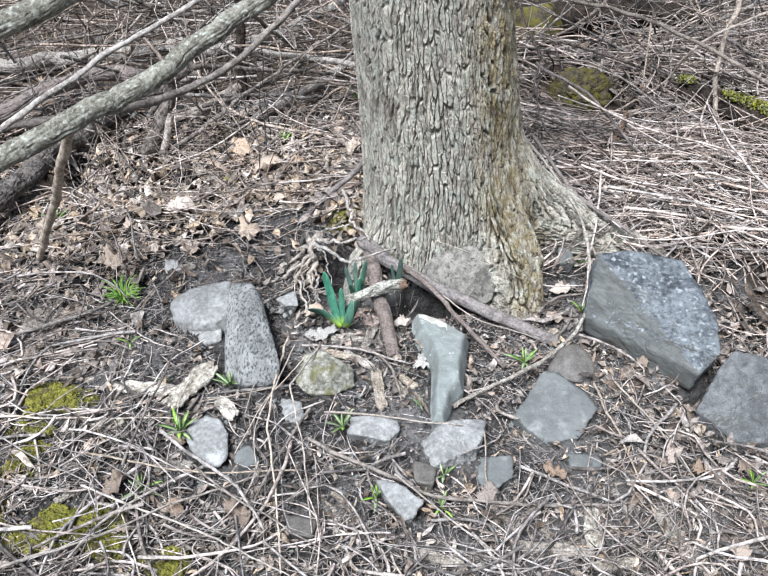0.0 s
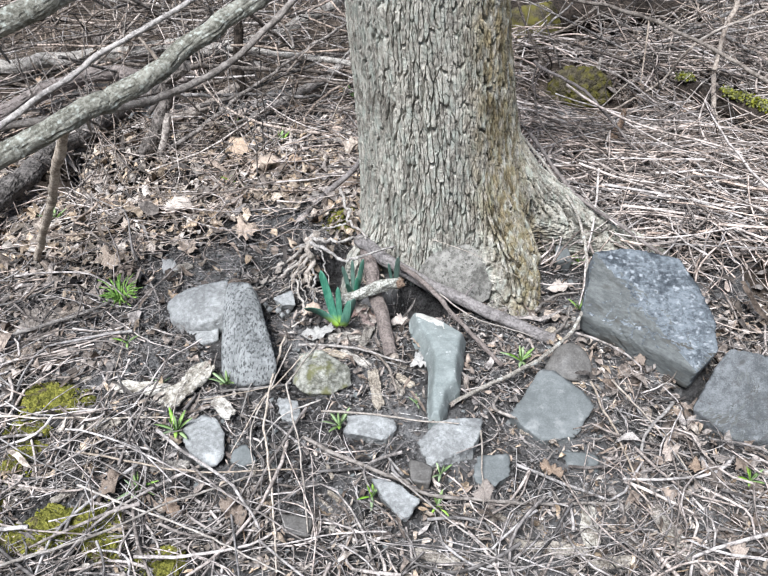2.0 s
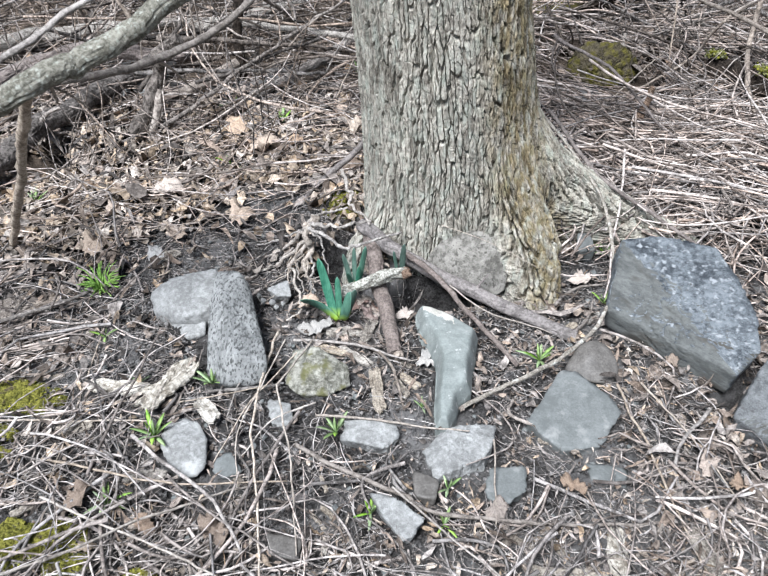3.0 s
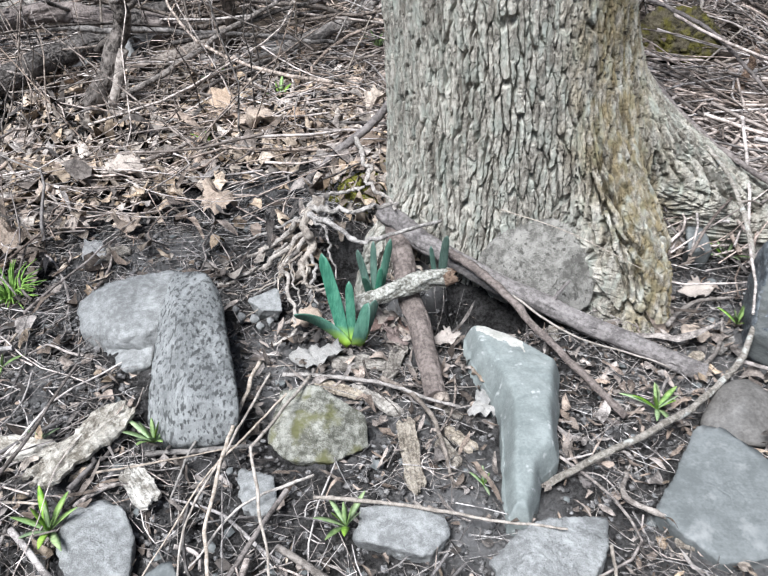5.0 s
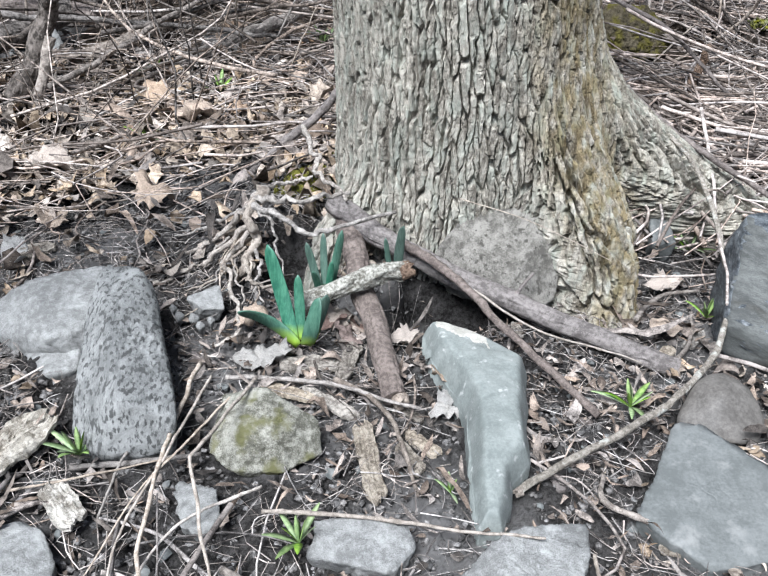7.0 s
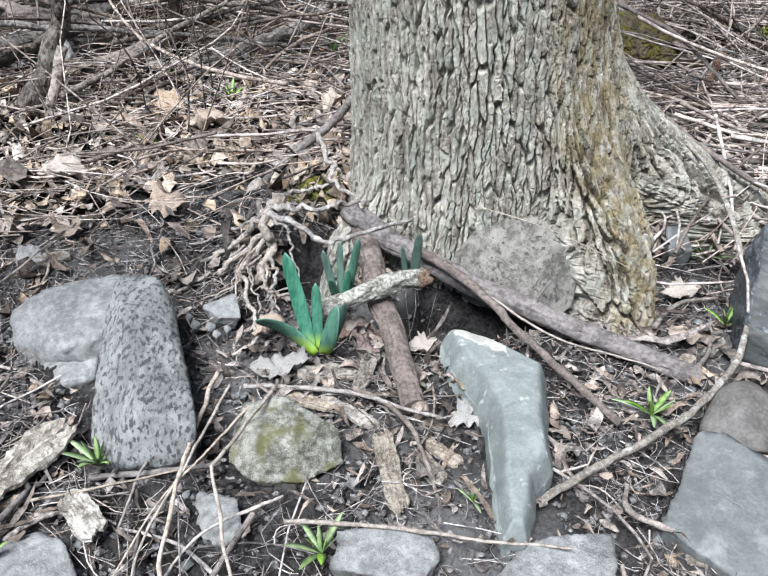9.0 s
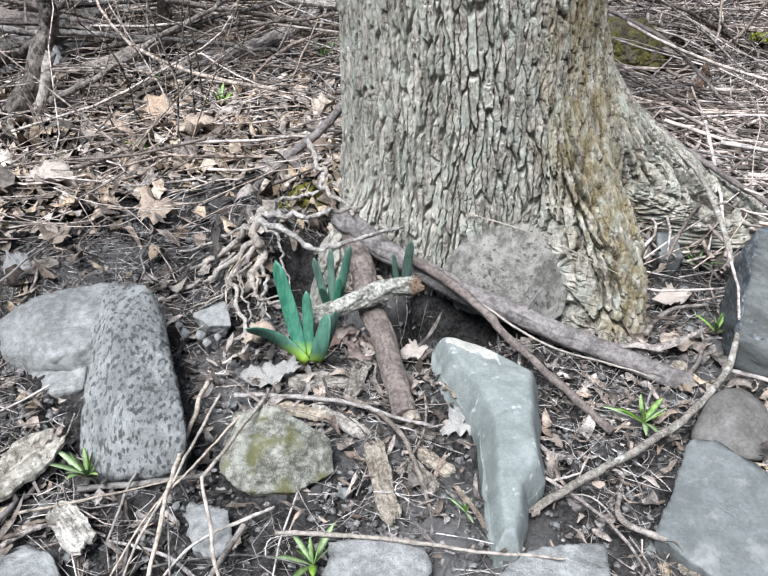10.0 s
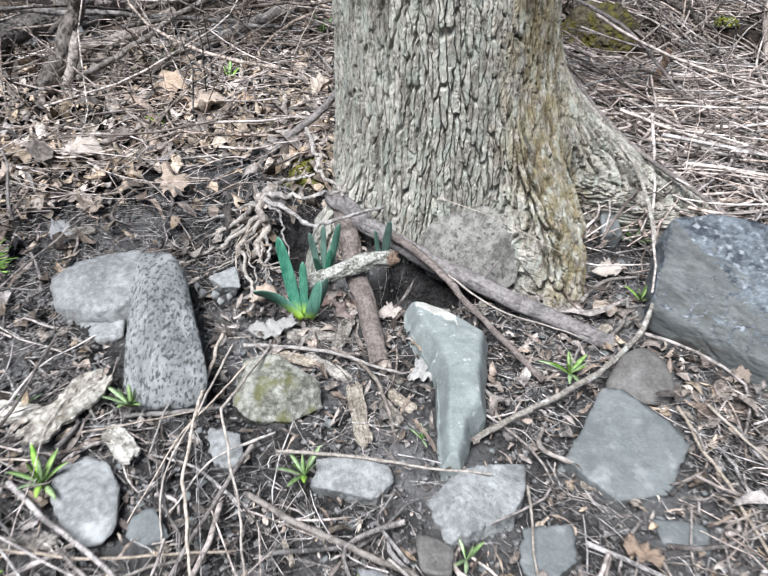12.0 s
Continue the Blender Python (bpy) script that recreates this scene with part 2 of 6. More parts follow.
def cells(x, y, seed=0):
    """Distances to the nearest and second nearest scattered point."""
    ix, iy = np.floor(x), np.floor(y)
    f1, f2 = np.full(x.shape, 9.0), np.full(x.shape, 9.0)
    tone = np.zeros(x.shape)
    for dx in (-1, 0, 1):
        for dy in (-1, 0, 1):
            jx, jy = ix + dx, iy + dy
            d = np.hypot(jx + hashed(jx, jy, seed) - x, jy + hashed(jx, jy, seed + 5) - y)
            tone = np.where(d < f1, hashed(jx, jy, seed + 9), tone)
            f2 = np.where(d < f1, f1, np.minimum(f2, d))
            f1 = np.minimum(f1, d)
    return f1, f2, tone


def smooth(x, lo, hi):
    t = np.clip((x - lo) / (hi - lo), 0, 1)
    return t * t * (3 - 2 * t)


def mesh_of(name, verts, faces, material, smooth=True):
    me = bpy.data.meshes.new(name)
    me.from_pydata([tuple(v) for v in np.asarray(verts).tolist()], [], faces if isinstance(faces, list) else faces.tolist())
    me.materials.append(material)
    if smooth:
        me.polygons.foreach_set("use_smooth", [True] * len(me.polygons))
    me.update()
    return me


def stuff(name, verts, faces, material, label, category, smooth=True):
    return tagged(new(name, mesh_of(name, verts, faces, material, smooth)), label, category, kind="stuff")


def solid(name, verts, faces, material, at, label, category, group="", smooth=True):
    """One thing of one mesh, with its origin at its base."""
    ob = new(name, mesh_of(name, np.asarray(verts) - np.asarray(at), faces, material, smooth))
    ob.location = at
    return tagged(ob, label, category, group)


def thing(name, at, label, category, group=""):
    ob = new(name)
    ob.location, ob.empty_display_size = at, 0.05
    return tagged(ob, label, category, group)


def part(name, verts, faces, material, parent, label="", smooth=True):
    """A part, given in its thing's own coordinates."""
    ob = new(name, mesh_of(name, verts, faces, material, smooth))
    ob.parent = parent
    return tagged(ob, label)


def spline(pts, n):
    """Catmull-Rom through the points, n samples."""
    p = np.asarray(pts, float)
    p = np.vstack([2 * p[0] - p[1], p, 2 * p[-1] - p[-2]])
    u = np.linspace(0, len(p) - 3 - 1e-6, n)
    k = np.floor(u).astype(int)
    f = (u - k)[:, None]
    a, b, c, d = p[k], p[k + 1], p[k + 2], p[k + 3]
    return 0.5 * (2 * b + (c - a) * f + (2 * a - 5 * b + 4 * c - d) * f ** 2 + (3 * b - a - 3 * c + d) * f ** 3)


def tube(path, radii, sides=8, rough=0.0, seed=0):
    """A closed tube round a path; rough swells and dents its surface."""
    path = np.asarray(path, float)
    n = len(path)
    tan = np.gradient(path, axis=0)
    tan /= np.linalg.norm(tan, axis=1)[:, None] + 1e-9
    ref = np.array((0, 0, 1.0)) if abs(tan[0][2]) < 0.8 else np.array((1.0, 0, 0))
    side = np.cross(tan, ref)
    side /= np.linalg.norm(side, axis=1)[:, None] + 1e-9
    up = np.cross(side, tan)
    ang = np.linspace(0, 2 * np.pi, sides, endpoint=False)
    r = np.broadcast_to(np.asarray(radii, float), (n,))[:, None] * np.ones(sides)
    if rough:
        run = np.r_[0, np.cumsum(np.linalg.norm(np.diff(path, axis=0), axis=1))]
        w = 1 / max(r.mean() * 2.2, 1e-4)
        r = r * (1 + rough * fbm(run[:, None] * w + np.cos(ang) * 1.3, np.sin(ang) * 1.3 + run[:, None] * w * 0.3, seed, 3))
    v = path[:, None] + r[..., None] * (np.cos(ang)[None, :, None] * side[:, None] + np.sin(ang)[None, :, None] * up[:, None])
    v = np.vstack([v.reshape(-1, 3), path[:1], path[-1:]])
    f = []
    for i in range(n - 1):
        for j in range(sides):
            k = (j + 1) % sides
            f.append((i * sides + j, i * sides + k, (i + 1) * sides + k, (i + 1) * sides + j))
    for j in range(sides):
        k = (j + 1) % sides
        f.append((n * sides, k, j))
        f.append((n * sides + 1, (n - 1) * sides + j, (n - 1) * sides + k))
    return v, f


def bark_relief(s, h, seed=0):
    """Relief of furrowed bark over s (round the stem) and h (along it), in metres: flat broken plates between narrow rifts."""
    wx = s + 0.0030 * fbm(s * 60, h * 26, 41 + seed, 3) + 0.005 * vnoise(s * 4, h * 4, 43 + seed) + 0.0020 * vnoise(s * 15, h * 12, 44 + seed)
    wz = h + 0.006 * fbm(s * 60, h * 20, 47 + seed, 2)
    f1, f2, tone = cells(wx / 0.0150, wz / 0.185, 51 + seed)
    furrow = 1 - np.clip((f2 - f1 - 0.01) / 0.12, 0, 1)
    g1, g2, tone2 = cells(wx / 0.0105 + 3.3, wz / 0.044 + 0.4, 61 + seed)
    crack = 1 - np.clip((g2 - g1) / 0.08, 0, 1)
    k1, k2, tone3 = cells(wx / 0.0050 + 7.1, wz / 0.018, 66 + seed)
    scale = np.mod(wz / 0.031 + 5 * tone + 0.35 * vnoise(s * 170, h * 60, 73 + seed) + 0.8 * vnoise(s * 40, h * 9, 74 + seed), 1)
    return (0.0018 * tone + 0.0022 * tone2 + 0.0018 * tone3 - 0.0025 * scale + 0.0008 * fbm(s * 260, h * 140, 81 + seed, 2)
            + 0.0014 * fbm(wx * 150, wz * 14, 85 + seed, 2) - 0.0105 * furrow ** 1.2 - 0.0022 * crack + 0.001)


def puffed(V, relief, wrap=True):
    """The grid V moved along its own normals by relief."""
    a = np.roll(V, -1, 1) - np.roll(V, 1, 1) if wrap else np.gradient(V, axis=1)
    b = np.gradient(V, axis=0)
    n = np.cross(a, b)
    n /= np.linalg.norm(n, axis=2)[..., None] + 1e-12
    return V + n * relief[..., None]


def stick(name, pts, r0, r1, material, label, category="stick", group="", sides=9, wobble=0.5, seed=1, rough=0.22, kinked=False):
    """A fallen stick through a few places, tapering from r0 to r1, with crooked growth."""
    pts = np.asarray(pts, float)
    length = np.linalg.norm(np.diff(pts, axis=0), axis=1).sum()
    n = int(np.clip(length / max(r0, r1) / 1.3, 12, 70))
    if kinked:
        run = np.r_[0, np.cumsum(np.linalg.norm(np.diff(pts, axis=0), axis=1))]
        p = np.stack([np.interp(np.linspace(0, length, n), run, pts[:, a]) for a in range(3)], -1)
    else:
        p = spline(pts, n)
    u = np.linspace(0, length, n)
    for a in range(3):
        p[:, a] += wobble * max(r0, r1) * fbm(u * 14, u * 0 + a * 7.7 + seed, seed, 3) * (0.6 if a == 2 else 1)
    at = p[np.argmin(p[:, 2])]
    if max(r0, r1) < 0.0105:
        v, f = tube(p, np.linspace(r0, r1, n), sides, rough, seed)
        return solid(name, v, f, material, at, label, category, group)
    n, sides = int(np.clip(length / 0.006, 50, 160)), int(np.clip(6.28 * max(r0, r1) / 0.0038, 22, 48))
    fine = np.stack([np.interp(np.linspace(0, 1, n), np.linspace(0, 1, len(p)), p[:, a]) for a in range(3)], -1)
    v, f = tube(fine, np.linspace(r0, r1, n), sides, rough * 0.6, seed)
    run, arc = np.linspace(0, length, n)[:, None], np.linspace(0, 6.28 * max(r0, r1), sides)[None, :]
    grid = v[:n * sides].reshape(n, sides, 3)
    v[:n * sides] = puffed(grid, -min(0.40, max(r0, r1) * 9) * bark_relief(arc + 0 * run, run + 0 * arc, seed)).reshape(-1, 3)
    return solid(name, v, f, material, at, label, category, group, False)


def side_twig(ob, start, end, r, material, name="side_twig", bend=0.15, seed=0):
    """A thin shoot growing from a branch, or a stub where one broke off."""
    a, b = np.asarray(start, float), np.asarray(end, float)
    mid = (a + b) / 2 + np.array((noise.noise(Vector((seed, 1, 2))), noise.noise(Vector((seed, 5, 3))), 0.4)) * bend * np.linalg.norm(b - a)
    v, f = tube(spline([a, mid, b], 14), np.linspace(r, r * 0.5, 14), 7, 0.2, seed)
    return part(name, v - np.array(ob.location), f, material, ob)


def broken_end(ob, at, way, r, material=None, seed=0):
    """The splintered pale wood where a stick snapped."""
    at, way = np.asarray(at, float), np.asarray(way, float)
    way = way / np.linalg.norm(way)
    rr = np.random.default_rng(seed)
    side = np.cross(way, (0.1, 0.2, 1.0))
    side /= np.linalg.norm(side)
    up = np.cross(side, way)
    ang = np.linspace(0, 2 * np.pi, 14, endpoint=False)
    v = [at - way * r * 0.4 + r * 0.97 * (math.cos(t) * side + math.sin(t) * up) for t in ang]
    v += [at + way * r * rr.uniform(0.1, 1.1) + r * 0.8 * (math.cos(t) * side + math.sin(t) * up) for t in ang]
    v += [at + way * r * 0.3]
    f = [(j, (j + 1) % 14, 14 + (j + 1) % 14, 14 + j) for j in range(14)] + [(14 + j, 14 + (j + 1) % 14, 28) for j in range(14)]
    return part("broken_end", np.array(v) - np.array(ob.location), f, material or WOOD, ob, "torn reddish-brown wood", smooth=False)


BALL = {}


def ball(level):
    if level not in BALL:
        bm = bmesh.new()
        bmesh.ops.create_icosphere(bm, subdivisions=level, radius=1)
        BALL[level] = (np.array([v.co[:] for v in bm.verts]), [tuple(v.index for v in f.verts) for f in bm.faces])
        bm.free()
    return BALL[level]


FOOT = []


def hull_of(p):
    """The convex outline of places on the ground, counterclockwise."""
    p = sorted(map(tuple, np.asarray(p).tolist()))

    def half(run):
        h = []
        for q in run:
            while len(h) > 1 and (h[-1][0] - h[-2][0]) * (q[1] - h[-2][1]) - (h[-1][1] - h[-2][1]) * (q[0] - h[-2][0]) <= 0:
                h.pop()
            h.append(q)
        return h[:-1]

    return np.array(half(p) + half(p[::-1]))


def rock(name, corners, material, label, category="stone", group="stones round the tree", soft=16.0, lumps=0.05, level=5, seed=0, grain=0.012, ledge=0.0, cuts=1, facet=None, flat=6, jag=0.0):
    """A stone: the hull of a few corners with worn edges (soft: the higher, the sharper) and a rough skin."""
    c = np.asarray(corners, float)
    bm = bmesh.new()
    for p in c:
        bm.verts.new(p)
    bmesh.ops.convex_hull(bm, input=bm.verts)
    bmesh.ops.dissolve_limit(bm, angle_limit=radians(flat), verts=bm.verts, edges=bm.edges)
    bm.normal_update()
    mid = c.mean(0)
    planes = []
    for f in bm.faces:
        nrm = np.array(f.normal[:])
        d = float(nrm @ (np.array(f.verts[0].co[:]) - mid))
        planes.append((nrm if d > 0 else -nrm, abs(d)))
    bm.free()
    cut = np.random.default_rng(seed + 500)
    for _ in range(cuts):
        d = cut.normal(size=3) * (1, 1, 0.8)
        d /= np.linalg.norm(d)
        if d[2] > -0.2:
            planes.append((d, float(((c - mid) @ d).max()) * cut.uniform(0.84, 0.96)))
    dirs, faces = ball(level)
    size = np.linalg.norm(c - mid, axis=1).mean()
    acc = np.zeros(len(dirs))
    for nrm, d in planes:
        s = np.maximum(dirs @ nrm, 1e-3) / max(d, 1e-3)
        acc += (s * size) ** soft
    r = size / acc ** (1 / soft)
    v = dirs * r[:, None]
    off = np.array([seed * 3.1, seed * 1.7, seed * 0.9])
    bumpy = np.array([noise.fractal(Vector(p / size * 1.6 + off), 1.0, 2.0, 4) for p in v])
    chips = np.array([abs(noise.noise(Vector(p / size * 5.5 + off))) for p in v])
    skin = np.array([noise.fractal(Vector(p / size * 9 + off), 0.8, 2.1, 3) for p in v])
    grit = np.array([noise.noise(Vector(p / size * 30 + off)) for p in v]) if level > 4 else 0 * skin
    nice = v + dirs * (size * (lumps * bumpy + grain * skin + 0.6 * grain * grit - 1.6 * grain * np.clip(0.10 - chips, 0, 1) * 10))[:, None]
    if jag:
        wave = np.array([noise.fractal(Vector((p[0] / size * 2.6 + seed, p[1] / size * 2.6, 0.4 * p[2] / size)), 0.7, 2.3, 4) for p in v])
        nice[:, :2] += dirs[:, :2] * (size * jag * wave)[:, None]
    if ledge:
        layer = np.sin((nice[:, 2] + 0.25 * nice[:, 1]) / size * 22 + 2 * bumpy)
        nice += dirs * (size * ledge * np.clip(layer * 2, -1, 1))[:, None]
    v = nice + mid
    at = (mid[0], mid[1], v[:, 2].min())
    FOOT.append(hull_of(mid[:2] + 0.94 * (c[:, :2] - mid[:2])))
    ob = solid(name, v, faces, material, at, label, category, group)
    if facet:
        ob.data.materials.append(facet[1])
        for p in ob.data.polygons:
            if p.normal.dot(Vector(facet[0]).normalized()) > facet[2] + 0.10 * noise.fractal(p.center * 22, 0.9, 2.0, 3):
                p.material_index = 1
    return ob


# ---- ground ----
def ground_z(x, y):
    x, y = np.asarray(x, float), np.asarray(y, float)
    near = np.exp(-((x - 0.2) ** 2 + (y - 2.0) ** 2) / 9)
    z = 0.016 * fbm(x * 3.1, y * 3.1, 3, 3) * near + 0.05 * fbm(x * 0.35, y * 0.35, 11, 3) * (1 - near)
    z += 0.05 * np.exp(-(((x - 0.10) / 0.30) ** 2 + ((y - 2.02) / 0.20) ** 2))
    z += 0.035 * np.exp(-(((x + 0.06) / 0.10) ** 2 + ((y - 1.88) / 0.10) ** 2))
    z -= 0.16 * np.exp(-(((x - 0.20) / 0.11) ** 2 + ((y - 1.680) / 0.042) ** 2) ** 1.5)
    z -= 0.09 * np.exp(-(((x - 0.785) / 0.045) ** 2 + ((y - 1.335) / 0.035) ** 2) ** 1.5)
    z -= 0.14 * np.exp(-(((x + 0.89) / 0.09) ** 2 + ((y - 2.30) / 0.08) ** 2) ** 1.5)
    z += 0.15 * np.exp(-(((x - 0.142) / 0.022) ** 2 + ((y - 1.705) / 0.020) ** 2))
    z -= 0.10 * np.exp(-(((x - 0.003) / 0.050) ** 2 + ((y - 1.782) / 0.048) ** 2) ** 1.5)
    return z


def axis(lo, hi, step, far):
    mid = np.arange(lo, hi, step)
    out = step * 1.25 ** np.arange(1, 60)
    out = np.cumsum(out)
    out = out[out < far]
    return np.r_[lo - out[::-1], mid, mid[-1] + out]


def build_ground():
    xs, ys = axis(-0.66, 0.84, 0.0040, 400), axis(0.80, 2.06, 0.0040, 400)
    X, Y = np.meshgrid(xs, ys)
    near = np.exp(-(np.maximum(np.abs(X - 0.1) - 0.85, 0) ** 2 + np.maximum(np.abs(Y - 1.5) - 0.65, 0) ** 2) / 0.05)
    wob = 0.6 * vnoise(X * 80, Y * 80, 2)
    f1, f2, lump = cells(X * 42 + wob, Y * 42 - wob, 4)
    g1, _, lump2 = cells(X * 95 + wob, Y * 95, 14)
    h1, _, lump3 = cells(X * 170 - wob, Y * 170 + wob, 24)
    clod = smooth(fbm(X * 7, Y * 7, 33, 3), -0.5, 0.6)
    Z = ground_z(X, Y) + near * (0.018 * (0.5 - f1) * lump * clod + 0.015 * (0.5 - g1) * lump2 + 0.0085 * (0.5 - h1) * lump3 + 0.007 * fbm(X * 24, Y * 24, 8, 4) + 0.0022 * fbm(X * 110, Y * 110, 9, 2))
    ny, nx = X.shape
    idx = np.arange(nx * ny).reshape(ny, nx)
    f = np.stack([idx[:-1, :-1], idx[:-1, 1:], idx[1:, 1:], idx[1:, :-1]], -1).reshape(-1, 4)
    ob = new("ground", mesh_of("ground", np.stack([X, Y, Z], -1).reshape(-1, 3), f, SOIL, False))
    ob.data.materials.append(FLOOR)
    mx, my = (X[:-1, :-1] + X[1:, 1:]) / 2, (Y[:-1, :-1] + Y[1:, 1:]) / 2
    far = np.maximum(np.abs(mx - 0.1) - 1.1, np.abs(my - 1.7) - 1.2) + 0.25 * fbm(mx * 2, my * 2, 6, 3) > 0
    ob.data.polygons.foreach_set("material_index", far.ravel().astype(np.int32))
    tagged(ob, "dark crumbly woodland soil under dry litter", "ground", kind="structure")


build_ground()


# ---- the tree ----
def furrowed(s, h, seed=0, gape=0.0):
    """Relief of old bark in metres: long interlacing ridges between deep rifts, the ridges broken into scales."""
    wx = s + 0.0026 * fbm(s * 24, h * 12, 41 + seed, 3) + 0.007 * vnoise(s * 5, h * 4.5, 43 + seed) + 0.0016 * fbm(s * 120, h * 90, 45 + seed, 2)
    wz = h + 0.007 * fbm(s * 60, h * 30, 47 + seed, 3)
    f1, f2, tone = cells(wx / 0.0098, wz / 0.078, 51 + seed)
    deep = 0.45 + 0.55 * smooth(vnoise(s * 40, h * 14, 77 + seed), -0.8, 0.8)
    rift = 1 - smooth(f2 - f1, 0.02, 0.10 + 0.12 * deep + gape)
    g1, g2, tone2 = cells(wx / 0.0085 + 3.3, wz / 0.026, 61 + seed)
    split = 1 - smooth(g2 - g1, 0.0, 0.10)
    k1, k2, tone3 = cells(wx / 0.0044 + 7.1, wz / 0.0095, 66 + seed)
    return (0.002 + 0.0022 * tone + 0.0024 * tone2 + 0.0014 * tone3 - 0.0128 * rift * (0.3 + 0.8 * deep) - 0.0030 * split * tone
            + 0.0006 * fbm(s * 260, h * 190, 81 + seed, 2))



def limb_field(P, pts, radii):
    """Distance from the places P to a tapering limb through pts."""
    best = None
    for a, b, ra, rb in zip(pts[:-1], pts[1:], radii[:-1], radii[1:]):
        a, b = np.array(a), np.array(b)
        ab = b - a
        t = np.clip(((P - a) @ ab) / (ab @ ab), 0, 1)
        d = np.linalg.norm(P - a - t[..., None] * ab, axis=-1) - (ra + (rb - ra) * t)
        best = d if best is None else np.minimum(best, d)
    return best


def build_tree():
    base = np.array((0.265, 1.95, 0.0))
    high = (-0.06, 0.0, 0.07, 0.17, 0.27, 0.35, 0.45, 0.57, 0.68, 1.2, 2.0, 4.2)
    mid_x = (0.268, 0.268, 0.266, 0.262, 0.257, 0.250, 0.238, 0.224, 0.213, 0.185, 0.165, 0.12)
    wide = (0.222, 0.212, 0.202, 0.197, 0.194, 0.191, 0.186, 0.182, 0.179, 0.170, 0.160, 0.13)
    limbs = [([(0.30, 1.93, 0.30), (0.43, 1.915, 0.215), (0.53, 1.905, 0.148), (0.62, 1.898, 0.092), (0.72, 1.888, 0.040), (0.84, 1.87, -0.02), (1.0, 1.84, -0.09)],
              (0.070, 0.074, 0.068, 0.062, 0.056, 0.05, 0.04)),
             ([(0.325, 1.86, 0.32), (0.365, 1.800, 0.215), (0.405, 1.752, 0.125), (0.438, 1.708, 0.05), (0.446, 1.69, -0.06)],
              (0.045, 0.050, 0.055, 0.058, 0.066)),
             ([(0.415, 1.800, 0.20), (0.463, 1.765, 0.125), (0.492, 1.752, 0.085)], (0.020, 0.022, 0.014)),
             ([(0.15, 1.86, 0.14), (0.09, 1.84, 0.09), (0.06, 1.82, 0.04), (0.04, 1.80, -0.04)], (0.030, 0.032, 0.030, 0.028))]

    def field(P):
        cx, cy = np.interp(P[..., 2], high, mid_x), base[1] + 0.006 - 0.05 * np.clip(P[..., 2], 0, 1)
        d = np.hypot(P[..., 0] - cx, P[..., 1] - cy) - np.interp(P[..., 2], high, wide)
        for (pts, radii), k in zip(limbs, (0.085, 0.060, 0.030, 0.03)):
            e = limb_field(P, pts, radii)
            f = np.clip(0.5 + 0.5 * (e - d) / k, 0, 1)
            d = e + (d - e) * f - k * f * (1 - f)
        return d

    th = np.r_[np.linspace(radians(-205), radians(22), 740, endpoint=False), np.linspace(radians(22), radians(155), 40, endpoint=False)]
    zs = np.r_[np.linspace(-0.06, 0.74, 370), 0.74 + np.cumsum(0.012 * 1.14 ** np.arange(1, 29))]
    ct, cz = th[::6], np.r_[np.linspace(-0.06, 0.74, 120), zs[370:]]
    T, Z = np.meshgrid(ct, cz)
    ax = np.interp(Z, high, mid_x)
    R = np.full(T.shape, 0.02)
    for r in np.arange(0.12, 0.80, 0.006):
        d = field(np.stack([ax + r * np.cos(T), base[1] + r * np.sin(T), Z], -1))
        R = np.where(d < 0, r + np.clip(-d, 0, 0.006), R)
    R = np.stack([np.interp(zs, cz, R[:, k]) for k in range(len(ct))], 1)
    wrap_t, wrap_r = np.r_[ct, ct[0] + 2 * np.pi], np.c_[R, R[:, :1]]
    R = np.stack([np.interp(th, wrap_t, row) for row in wrap_r])
    for _ in range(6):
        R = 0.5 * R + 0.25 * (np.roll(R, 1, 1) + np.roll(R, -1, 1))
        R[1:-1] = 0.5 * R[1:-1] + 0.25 * (R[2:] + R[:-2])
    T, Z = np.meshgrid(th, zs)
    R = R + 0.004 * fbm(T * 2.4, Z * 3.0, 31, 2)
    V = np.stack([np.interp(Z, high, mid_x) + R * np.cos(T), base[1] + R * np.sin(T), Z], -1)
    rise = np.cumsum(np.hypot(np.clip(np.gradient(R, axis=0), -0.005, 0.005), np.gradient(Z, axis=0)), axis=0)
    steep = np.abs(np.gradient(R, axis=1) / np.gradient(T, axis=1)) / R
    for _ in range(4):
        steep = 0.5 * steep + 0.25 * (np.roll(steep, 2, 1) + np.roll(steep, -2, 1))
    wall = smooth(steep, 1.8, 3.0) * smooth(T, radians(-42), radians(-30))
    flank = smooth(T, radians(-76), radians(-62)) * (1 - smooth(T, radians(40), radians(70)))
    girth = 0.195 + 0.055 * smooth(th, radians(-80), radians(-60)) + 0.13 * smooth(th, radians(-42), radians(-24))
    s = np.cumsum(girth * np.gradient(th))[None] + 0 * Z
    relief = (1 + 0.6 * flank) * furrowed(s, rise / (1 + 0.15 * flank), 0)
    V = puffed(V, relief * (1 - 0.75 * wall) + wall * 0.5 * furrowed(Z + 0.55 * R, R, 19))
    ny, nx = T.shape
    idx = np.arange(nx * ny).reshape(ny, nx)
    nxt = np.roll(idx, -1, axis=1)
    f = np.stack([idx[:-1], nxt[:-1], nxt[1:], idx[1:]], -1)
    far, turn = R[:-1], np.degrees(T[:-1])
